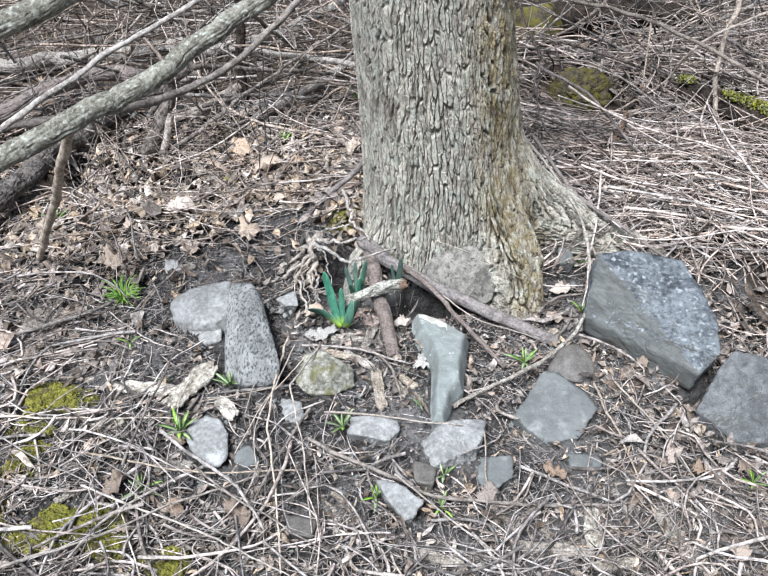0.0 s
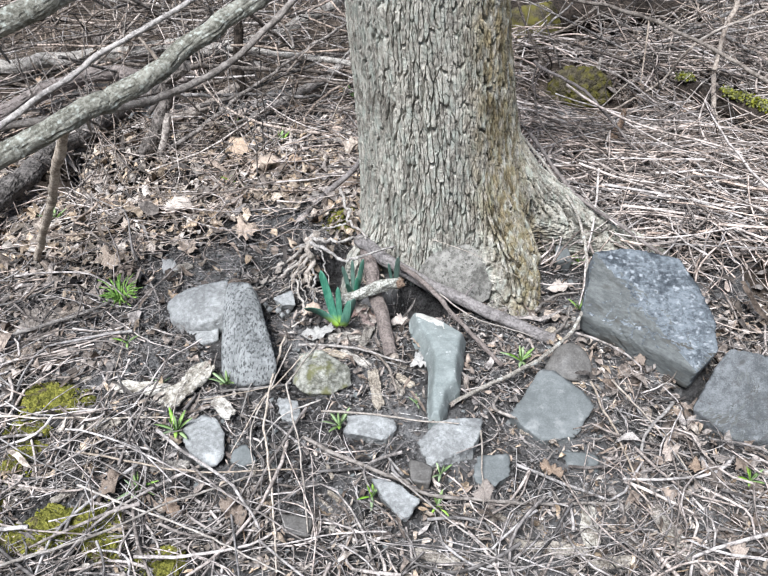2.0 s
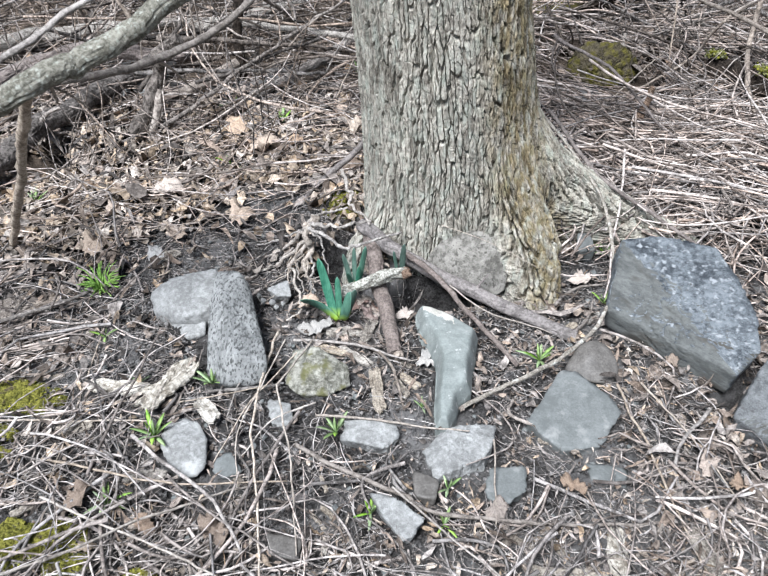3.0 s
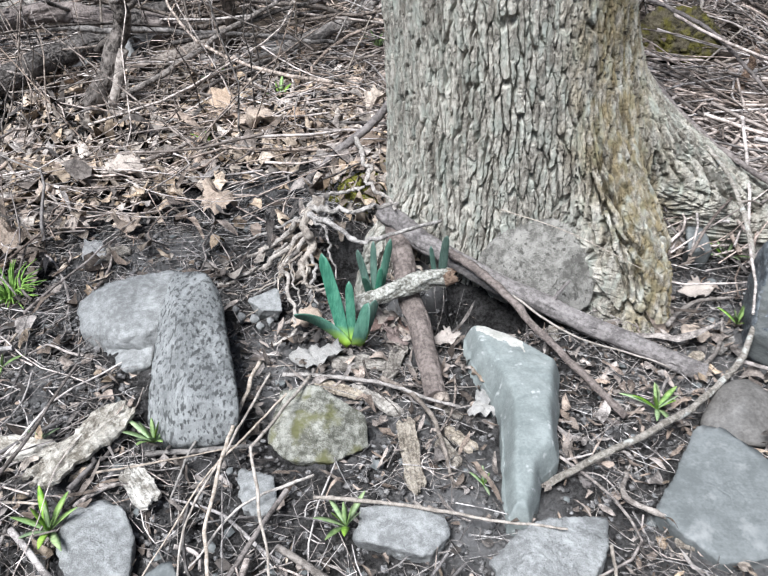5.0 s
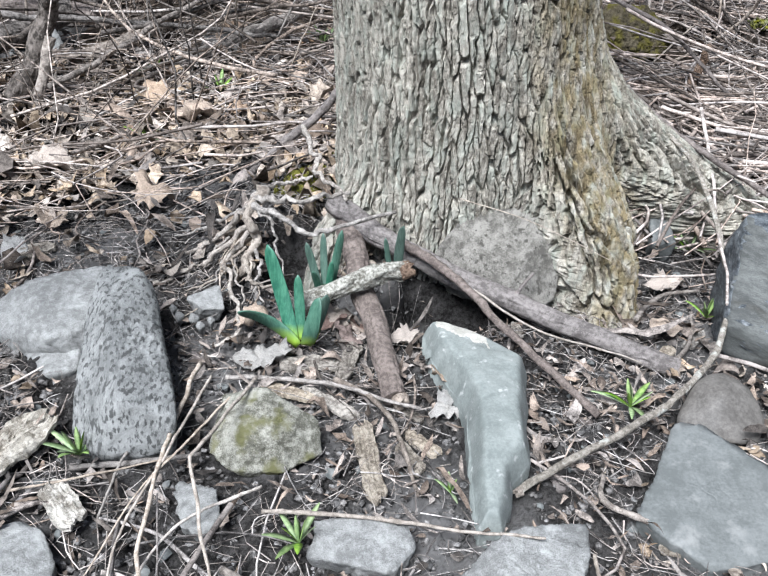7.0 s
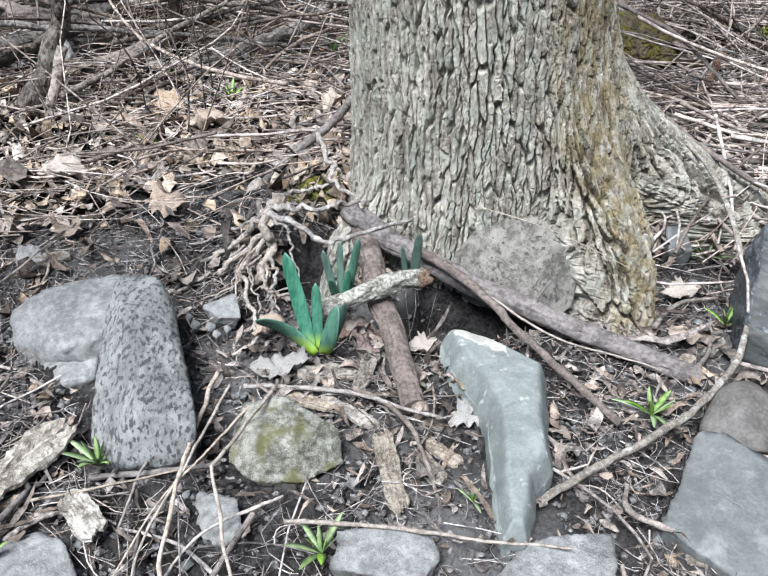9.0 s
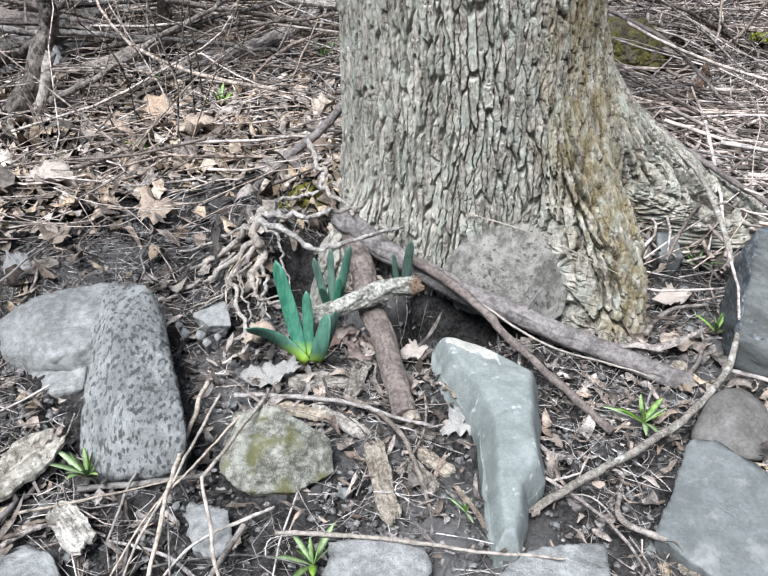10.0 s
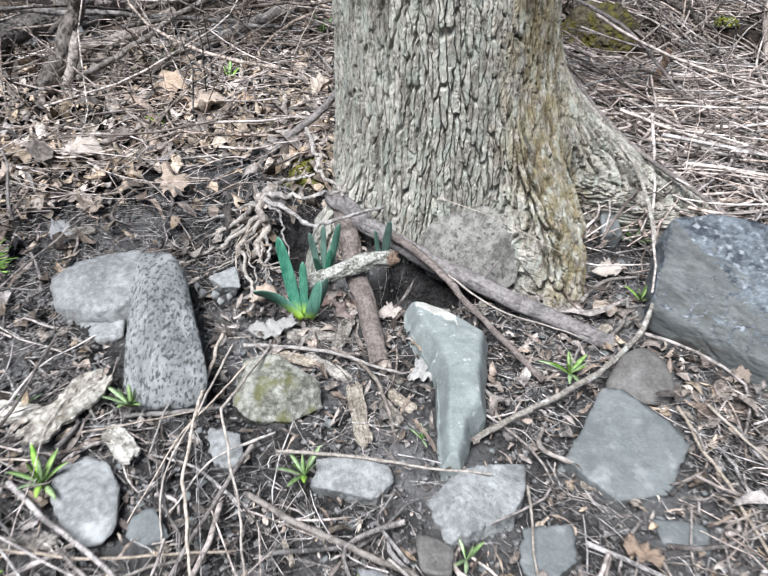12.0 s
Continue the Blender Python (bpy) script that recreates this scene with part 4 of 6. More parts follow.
stick("stick", [(0.372, 1.425, 0.012), (0.297, 1.546, 0.036), (0.243, 1.621, 0.064), (0.205, 1.672, 0.075), (0.16, 1.72, 0.085)], 0.0050, 0.0075, BARKSTICK, "thin brown side stick crossing a thicker one", "stick", "", 9, 0.4, 27)
short = stick("stick", [(0.064, 1.85, 0.09), (0.075, 1.79, 0.07), (0.095, 1.683, 0.045), (0.113, 1.561, 0.022), (0.137, 1.462, 0.008)], 0.020, 0.014, BARKSTICK, "short thick brown stick with peeling bark", "stick", "", 12, 0.3, 28, 0.12)
lichened = stick("stick", [(0.150, 1.640, 0.088), (0.127, 1.64, 0.085), (0.075, 1.635, 0.067), (0.023, 1.63, 0.050), (-0.005, 1.628, 0.040)], 0.0150, 0.0110, WHITISH, "short broken stick with white lichen", "stick", "", 12, 0.8, 29, 0.5)
stick("stick", [(-0.21, 1.918, 0.012), (-0.112, 2.035, 0.035), (-0.046, 2.10, 0.075), (0.03, 2.14, 0.13), (0.062, 2.15, 0.17)], 0.006, 0.009, BARKSTICK, "slim dark stick slanting up to the trunk", "stick", "", 8, 0.5, 30)

side_twig(limb_a, (-0.431, 1.44, 0.600), (-0.435, 1.47, 0.545), 0.004, STICK, seed=1)
side_twig(limb_a, (-0.300, 1.52, 0.66), (-0.37, 1.60, 0.70), 0.004, STICK, seed=2)
side_twig(limb_a, (-0.55, 1.41, 0.55), (-0.60, 1.45, 0.49), 0.0045, STICK, "stub", seed=3)
side_twig(limb_b, (-0.60, 1.50, 0.73), (-0.58, 1.53, 0.66), 0.004, STICK, seed=4)
side_twig(limb_b, (-0.45, 1.55, 0.78), (-0.40, 1.60, 0.74), 0.004, STICK, "stub", seed=5)
side_twig(limb_d, (-0.342, 1.75, 0.517), (-0.31, 1.83, 0.44), 0.004, STICK, seed=6)
side_twig(limb_d, (-0.216, 1.90, 0.552), (-0.15, 1.98, 0.50), 0.0035, STICK, seed=7)
side_twig(limb_d, (-0.50, 1.59, 0.53), (-0.44, 1.62, 0.47), 0.003, STICK, seed=8)
side_twig(arch, (0.604, 1.76, 0.155), (0.66, 1.80, 0.13), 0.0025, STICK, seed=9)
side_twig(arch, (0.475, 1.434, 0.042), (0.50, 1.47, 0.02), 0.003, STICK, "stub", seed=10)
broken_end(arch, (0.255, 1.304, 0.012), (-0.8, -0.45, -0.1), 0.0060, STICK, seed=1)
side_twig(thick, (0.309, 1.640, 0.046), (0.335, 1.655, 0.075), 0.0035, BARKSTICK, "stub", seed=11)
broken_end(thick, (0.507, 1.519, 0.008), (0.8, -0.5, -0.1), 0.0118, STICK, seed=2)
broken_end(short, (0.138, 1.460, 0.008), (0.2, -0.95, -0.1), 0.0118, STICK, seed=3)
side_twig(short, (0.10, 1.66, 0.045), (0.12, 1.655, 0.065), 0.003, BARKSTICK, "stub", seed=12)
broken_end(lichened, (0.151, 1.640, 0.088), (0.95, 0.1, 0.25), 0.0145, seed=4)
broken_end(lichened, (-0.006, 1.628, 0.040), (-0.95, -0.1, -0.2), 0.009, seed=5)
side_twig(far_vine, (1.042, 2.86, 0.35), (1.0, 2.70, 0.18), 0.004, STICK, seed=13)
side_twig(far_vine, (1.15, 2.66, 0.34), (1.28, 2.62, 0.42), 0.004, STICK, seed=14)
side_twig(big_log, (-0.885, 2.369, 0.11), (-0.80, 2.33, 0.17), 0.008, STICK, "stub", seed=15)
broken_end(big_log, (-1.12, 1.75, 0.05), (-0.6, -0.7, 0), 0.042, seed=6)

stick("vine", [(0.62, 2.66, 0.27), (0.674, 2.604, 0.25), (0.759, 2.55, 0.22), (0.798, 2.46, 0.20), (0.861, 2.392, 0.14), (0.942, 2.301, 0.08), (1.05, 2.2, 0.04)], 0.0055, 0.004, BARKSTICK, "thin dark vine arching over the straw", "vine", "vines in the brush", 8, 0.7, 31)
stick("vine", [(0.53, 2.16, 0.24), (0.582, 2.00, 0.20), (0.625, 1.90, 0.175), (0.72, 1.85, 0.125), (0.85, 1.78, 0.06)], 0.0055, 0.0045, BARKSTICK, "thin dark vine lying along the root", "vine", "vines in the brush", 8, 0.7, 32)
stick("stump", [(0.864, 2.50, -0.02), (0.872, 2.50, 0.05), (0.885, 2.505, 0.11), (0.90, 2.51, 0.17)], 0.018, 0.007, WOOD, "small rotten reddish-brown stub in the straw", "stump", "", 12, 0.8, 33, 0.5)
stick("stick", [(0.957, 3.067, 0.14), (0.93, 2.98, 0.10), (0.902, 2.898, 0.04)], 0.005, 0.004, STALK, "pale dry stem leaning on the mossy rock", "stick", "", 8, 0.5, 34)

STEM = "long pale dry stalk lying across the soil"
def stalk(k, r, *pts):
    stick("stalk", pts, r * 0.74, r * 0.42, STALK, STEM, "stalk", "dry stalks", 8, 1.3, 40 + k, 0.3, k in (0, 1, 5, 7, 8, 11))


stalk(0, 0.003, (-0.034, 1.444, 0.06), (-0.084, 1.286, 0.085), (-0.057, 1.18, 0.03), (-0.024, 0.971, 0.02))
stalk(1, 0.0036, (-0.11, 1.5, 0.04), (-0.124, 1.296, 0.05), (-0.124, 1.209, 0.04), (-0.097, 1.068, 0.02), (-0.074, 0.888, 0.02))
stalk(2, 0.0032, (-0.483, 1.168, 0.02), (-0.363, 1.13, 0.025), (-0.22, 1.101, 0.03), (-0.053, 1.121, 0.02))
stalk(3, 0.0042, (-0.6, 0.86, 0.03), (-0.506, 0.91, 0.03), (-0.4, 0.957, 0.03), (-0.213, 1.061, 0.03), (-0.115, 1.109, 0.02))
stalk(4, 0.0032, (-0.457, 1.084, 0.02), (-0.195, 0.955, 0.03), (-0.058, 0.888, 0.02))
stalk(5, 0.0035, (-0.72, 1.262, 0.02), (-0.5, 1.256, 0.025), (-0.317, 1.259, 0.02))
stalk(6, 0.0034, (-0.015, 1.266, 0.03), (0.103, 1.251, 0.032), (0.19, 1.232, 0.03), (0.262, 1.213, 0.045))
stalk(7, 0.0028, (0.12, 1.101, 0.03), (0.22, 0.991, 0.03), (0.34, 0.88, 0.02))
stalk(8, 0.0036, (0.557, 1.353, 0.03), (0.572, 1.173, 0.03), (0.583, 1.075, 0.03), (0.601, 0.924, 0.02))
stalk(9, 0.0024, (0.25, 1.64, 0.055), (0.32, 1.57, 0.04), (0.4, 1.54, 0.03), (0.46, 1.52, 0.02))
stalk(10, 0.003, (-0.14, 1.49, 0.03), (-0.165, 1.36, 0.03), (-0.18, 1.27, 0.02))
stalk(11, 0.0028, (0.3, 1.19, 0.05), (0.292, 1.1, 0.03), (0.285, 1.03, 0.02))
stalk(12, 0.0024, (-0.48, 1.58, 0.02), (-0.47, 1.38, 0.02), (-0.455, 1.1, 0.02))
stalk(13, 0.0034, (0.76, 2.74, 0.05), (0.935, 2.676, 0.06), (1.087, 2.601, 0.06))
stalk(14, 0.0036, (0.776, 2.605, 0.05), (1.038, 2.93, 0.1), (1.219, 3.209, 0.12))
stalk(15, 0.0034, (0.607, 2.24, 0.1), (0.783, 2.339, 0.06), (0.968, 2.339, 0.05))
stalk(16, 0.0034, (-0.47, 2.313, 0.03), (-0.386, 2.477, 0.04), (-0.31, 2.622, 0.05))
stalk(17, 0.003, (-0.449, 2.263, 0.02), (-0.319, 2.231, 0.03))
stalk(18, 0.0032, (-0.049, 2.674, 0.06), (0.012, 2.637, 0.2))
stalk(19, 0.0036, (-0.165, 2.576, 0.25), (-0.185, 2.722, 0.15), (-0.189, 2.863, 0.0))
stalk(20, 0.003, (-0.558, 1.917, 0.01), (-0.342, 1.958, 0.03), (-0.167, 2.053, 0.02))
stalk(21, 0.0011, (0.235, 1.738, 0.15), (0.33, 1.69, 0.138), (0.435, 1.64, 0.105))

stalk(22, 0.0024, (-0.09, 1.47, 0.04), (-0.118, 1.33, 0.05), (-0.150, 1.22, 0.03), (-0.135, 1.10, 0.02))
stalk(23, 0.0020, (-0.06, 1.43, 0.05), (-0.105, 1.34, 0.05), (-0.140, 1.28, 0.04), (-0.185, 1.16, 0.02))
stalk(24, 0.0022, (-0.30, 1.30, 0.02), (-0.21, 1.315, 0.03), (-0.12, 1.345, 0.03))
stalk(25, 0.0026, (-0.02, 1.30, 0.03), (-0.10, 1.245, 0.03), (-0.14, 1.17, 0.02))
stalk(26, 0.0030, (0.60, 1.36, 0.03), (0.645, 1.24, 0.03), (0.70, 1.05, 0.02))


def twig(k, r, *pts):
    stick("twig", pts, r, r * 0.6, STICK, "thin brown twig lying on the soil", "twig", "twigs on the soil", 7, 0.9, 70 + k, 0.25)


twig(0, 0.0045, (-0.05, 1.207, 0.015), (0.12, 1.101, 0.02), (0.207, 1.054, 0.02), (0.398, 1.03, 0.02), (0.576, 1.037, 0.015))
twig(1, 0.004, (0.41, 1.24, 0.012), (0.345, 1.28, 0.02), (0.35, 1.33, 0.012))
twig(2, 0.004, (0.48, 1.62, 0.02), (0.54, 1.68, 0.02), (0.6, 1.7, 0.02))
twig(3, 0.0035, (0.51, 1.53, 0.02), (0.55, 1.58, 0.02), (0.57, 1.64, 0.02))
twig(4, 0.0038, (-0.23, 1.345, 0.012), (-0.13, 1.352, 0.02), (-0.09, 1.36, 0.02))
twig(5, 0.004, (0.06, 1.5, 0.015), (0.12, 1.42, 0.015), (0.145, 1.3, 0.012))
twig(6, 0.0035, (-0.08, 1.5, 0.015), (0.03, 1.485, 0.02), (0.16, 1.44, 0.015))
twig(7, 0.006, (-0.78, 1.5, 0.02), (-0.66, 1.56, 0.03), (-0.55, 1.66, 0.02))
twig(8, 0.004, (0.72, 1.3, 0.02), (0.62, 1.18, 0.03), (0.6, 1.05, 0.02))


def build_roots():
    clump = thing("root_clump", (-0.03, 1.78, 0.0), "gnarled pale exposed roots spreading over a hollow", "roots")
    at = np.array((-0.03, 1.78, 0.0))
    hub = (-0.069, 1.778, 0.116)
    runs = []
    runs.append(([hub, (-0.045, 1.765, 0.132), (-0.023, 1.75, 0.139), (0.015, 1.745, 0.144), (0.048, 1.748, 0.15), (0.08, 1.752, 0.151)], 0.0068))
    runs.append(([hub, (-0.055, 1.76, 0.117), (-0.023, 1.74, 0.12), (0.007, 1.722, 0.105), (0.03, 1.722, 0.101), (0.058, 1.73, 0.104), (0.096, 1.745, 0.11), (0.142, 1.765, 0.117)], 0.0064))
    runs.append(([(0.01, 1.95, 0.168), (0.014, 1.91, 0.155), (0.032, 1.87, 0.152), (0.029, 1.84, 0.14), (0.052, 1.82, 0.131), (0.075, 1.79, 0.12)], 0.0062))
    runs.append(([(-0.055, 1.8, 0.13), hub, (-0.071, 1.775, 0.085), (-0.067, 1.766, 0.055), (-0.081, 1.756, 0.035), (-0.09, 1.74, 0.012)], 0.0125))
    runs.append(([hub, (-0.094, 1.784, 0.085), (-0.13, 1.801, 0.045), (-0.183, 1.807, 0.018), (-0.215, 1.8, 0.006)], 0.0062))
    runs.append(([(-0.072, 1.775, 0.09), (-0.132, 1.772, 0.03), (-0.169, 1.753, 0.02), (-0.215, 1.73, 0.008)], 0.0058))
    runs.append(([(-0.07, 1.774, 0.085), (-0.089, 1.765, 0.06), (-0.116, 1.752, 0.03), (-0.102, 1.729, 0.025), (-0.092, 1.68, 0.022), (-0.075, 1.634, 0.018), (-0.08, 1.596, 0.014), (-0.108, 1.578, 0.008)], 0.0058))
    runs.append(([(-0.068, 1.768, 0.06), (-0.071, 1.747, 0.035), (-0.073, 1.721, 0.027), (-0.058, 1.708, 0.024), (-0.038, 1.703, 0.018)], 0.0055))
    runs.append(([(-0.067, 1.768, 0.058), (-0.057, 1.745, 0.035), (-0.062, 1.705, 0.02), (-0.05, 1.675, 0.012)], 0.0045))
    runs.append(([hub, (-0.05, 1.81, 0.128), (-0.02, 1.83, 0.13), (0.02, 1.83, 0.135)], 0.006))
    runs.append(([hub, (-0.1, 1.8, 0.09), (-0.15, 1.83, 0.05), (-0.2, 1.84, 0.03)], 0.004))
    runs.append(([(-0.055, 1.76, 0.117), (-0.035, 1.745, 0.1), (-0.028, 1.735, 0.07), (-0.02, 1.72, 0.03)], 0.0036))
    hair = random.Random(12)
    for k in range(9):
        x, y, z = -0.075 + hair.uniform(-0.03, 0.02), 1.765 + hair.uniform(-0.02, 0.02), hair.uniform(0.03, 0.09)
        dx, dy = hair.uniform(-0.09, 0.03), hair.uniform(-0.13, -0.02)
        runs.append(([(x, y, z), (x + 0.4 * dx, y + 0.3 * dy, z * 0.6), (x + 0.6 * dx + 0.012, y + 0.65 * dy, 0.02), (x + dx, y + dy, 0.010)], hair.uniform(0.0014, 0.003)))
    for k, (pts, r) in enumerate(runs):
        p = spline(pts, 34)
        u = np.linspace(0, 6, 34)
        for a in range(3):
            p[:, a] += min(0.006, 0.9 * r) * fbm(u * 2.2, u * 0 + a * 3.3 + k, 90 + k, 2)
        v, f = tube(p, np.linspace(r * 0.72, r * 0.38, 34), 9, 0.45, k)
        part("root", v - at, f, ROOT, clump)


build_roots()


# ---- daffodils ----
def blade(base, tip, width, bow=0.01, twist=0.0, fold=0.25):
    """A strap leaf from base to tip, folded along its middle, thick enough to have edges."""
    base, tip = np.asarray(base, float), np.asarray(tip, float)
    n = 16
    u = np.linspace(0, 1, n)
    along = tip - base
    side = np.cross(along, (0, 1.0, 0.15))
    side /= np.linalg.norm(side)
    front = np.cross(side, along)
    front /= np.linalg.norm(front)
    w = 1.02 * width * np.interp(u, [0, 0.15, 0.5, 0.85, 0.95, 1], [0.62, 0.85, 1, 0.86, 0.55, 0.08]) / 2
    mid = base + along * u[:, None] + front * (bow * 4 * u * (1 - u))[:, None]
    v = []
    for i in range(n):
        a = twist * u[i]
        s = side * math.cos(a) + front * math.sin(a)
        f = front * math.cos(a) - side * math.sin(a)
        for q, h in ((-1, fold), (-0.5, fold * 0.35), (0, 0), (0.5, fold * 0.35), (1, fold)):
            v.append(mid[i] + s * w[i] * q - f * w[i] * h)
        for q, h in ((1, fold), (0, 0), (-1, fold)):
            v.append(mid[i] + s * w[i] * q * 0.97 - f * (w[i] * h + 0.0014))
    fs = []
    for i in range(n - 1):
        for j in range(8):
            k = (j + 1) % 8
            fs.append((i * 8 + j, i * 8 + k, (i + 1) * 8 + k, (i + 1) * 8 + j))
    fs += [tuple(range(8))[::-1], tuple(range((n - 1) * 8, n * 8))]
    return np.array(v), fs


def daffodil(at, blades, label):
    ob = thing("daffodil", at, label, "daffodil", "daffodil shoots")
    for b in blades:
        v, f = blade(*b)
        part("leaf", v, f, BLADE, ob)


daffodil((0.014, 1.578, 0.012), [
    ((-0.012, 0.004, 0.0), (-0.045, 0.045, 0.125), 0.021, 0.006, 0.3), ((-0.006, -0.004, 0.0), (-0.082, -0.012, 0.058), 0.020, 0.016, 0.2),
    ((0.004, -0.005, 0.0), (0.024, -0.010, 0.078), 0.021, -0.008, 0.9), ((0.010, 0.0, 0.0), (0.032, 0.010, 0.070), 0.017, 0.004, -0.3),
    ((-0.002, 0.006, 0.0), (-0.006, 0.03, 0.088), 0.014, 0.002, 0.2)], "green daffodil leaf shoots with yellow bases")
daffodil((0.042, 1.685, 0.010), [
    ((-0.004, 0.0, 0.0), (-0.026, 0.015, 0.088), 0.012, 0.004, 0.2), ((0.004, 0.0, 0.0), (0.024, 0.02, 0.105), 0.013, 0.004, -0.3),
    ((0.0, 0.004, 0.0), (-0.002, 0.03, 0.095), 0.011, 0.002, 0.4), ((-0.002, -0.004, 0.0), (-0.016, -0.02, 0.062), 0.011, 0.003, 0.2),
    ((0.003, -0.002, 0.0), (0.010, 0.0, 0.066), 0.010, 0.003, 0.0)], "blue-green daffodil shoots behind a broken stick")
daffodil((0.142, 1.705, 0.035), [
    ((0.004, 0.0, 0.0), (0.010, -0.02, 0.098), 0.014, 0.006, 0.8), ((-0.004, 0.004, 0.0), (-0.014, 0.0, 0.068), 0.008, 0.002, 0.1)], "single dark green daffodil blade beside a stick")


# ---- weeds ----
def weed(at, leaves, length, lift, label, seed):
    r = random.Random(seed)
    ob = thing("weed", at, label, "weed", "small green weeds")
    for k in range(leaves):
        a = 2 * math.pi * (k / leaves + r.uniform(-0.06, 0.06))
        inner = k % 3 == 0
        ln, el = length * (r.uniform(0.6, 0.85) if inner else r.uniform(0.75, 1.15)), (1.15 if inner else 0.55 * lift + 0.1) + r.uniform(-0.2, 0.25)
        n = 9
        u = np.linspace(0, 1, n)
        out = ln * u * math.cos(el)
        up = ln * (u * math.sin(el) - 0.32 * u * u * math.cos(el)) + 0.004
        w = ln * (0.075 if inner else 0.065) * np.sin(np.pi * np.clip(u * 0.97 + 0.03, 0, 1)) ** 0.9 + 0.0006
        ca, sa = math.cos(a), math.sin(a)
        v = []
        for i in range(n):
            for q, h in ((-1, 0.25), (0, 0.0), (1, 0.25)):
                v.append((out[i] * ca - q * w[i] * sa, out[i] * sa + q * w[i] * ca, up[i] + h * w[i]))
            v.append((out[i] * ca, out[i] * sa, up[i] - 0.0008))
        f = []
        for i in range(n - 1):
            b = i * 4
            f += [(b, b + 1, b + 5, b + 4), (b + 1, b + 2, b + 6, b + 5), (b + 2, b + 3, b + 7, b + 6), (b + 3, b, b + 4, b + 7)]
        part("leaf", v, f, GREEN, ob)
    return ob


def rosette(k, x, y, n, length, lift):
    weed((x, y, float(ground_z(x, y)) + 0.010), n, length * 1.1, lift + 0.35, "small green rosette of narrow pointed leaves in soil", 100 + k)


rosette(0, -0.222, 1.362, 11, 0.056, 0.75)
rosette(1, 0.022, 1.242, 10, 0.05, 0.8)
rosette(2, 0.422, 1.447, 10, 0.05, 0.45)
rosette(3, 0.64, 1.835, 9, 0.05, 0.5)
rosette(4, 0.59, 1.635, 6, 0.05, 0.8)
rosette(5, 0.18, 1.3, 5, 0.028, 0.5)
rosette(6, -0.328, 2.29, 8, 0.06, 0.7)
rosette(7, -0.219, 2.6, 7, 0.06, 0.9)
rosette(8, -0.385, 2.7, 7, 0.06, 0.9)
rosette(9, -0.302, 1.222, 11, 0.05, 0.6)
rosette(10, 0.217, 1.112, 7, 0.034, 0.5)
rosette(11, 0.088, 1.066, 7, 0.036, 0.4)
rosette(12, 0.207, 1.04, 6, 0.03, 0.4)
rosette(13, -0.468, 1.5, 5, 0.035, 0.3)
rosette(14, -0.352, 1.085, 9, 0.042, 0.4)
rosette(15, -0.81, 2.06, 9, 0.05, 0.7)
rosette(16, 0.8, 1.09, 8, 0.035, 0.8)
rosette(17, -0.36, 1.355, 5, 0.03, 0.3)
rosette(18, 0.8, 1.52, 6, 0.04, 0.5)
rosette(19, 0.02, 2.95, 9, 0.07, 0.9)


def grass_tuft():
    """The feathery bright tuft of fresh fine leaves."""
    ob = thing("green_tuft", (-0.535, 1.695, 0.0), "bright green tuft of fine feathery leaves", "plant")
    r = random.Random(5)
    for k in range(80):
        a, el, ln = r.uniform(0, 6.28), r.uniform(0.4, 1.5), r.uniform(0.02, 0.05)
        p = [(0.012 * math.cos(a), 0.012 * math.sin(a), 0.0), (0.6 * ln * math.cos(a), 0.6 * ln * math.sin(a), ln * el * 0.6), (ln * 1.2 * math.cos(a), ln * 1.2 * math.sin(a), ln * el * 0.75)]
        v, f = tube(spline(p, 6), np.linspace(0.0020, 0.0008, 6), 4)
        part("leaf", v, f, FRESH, ob)


grass_tuft()


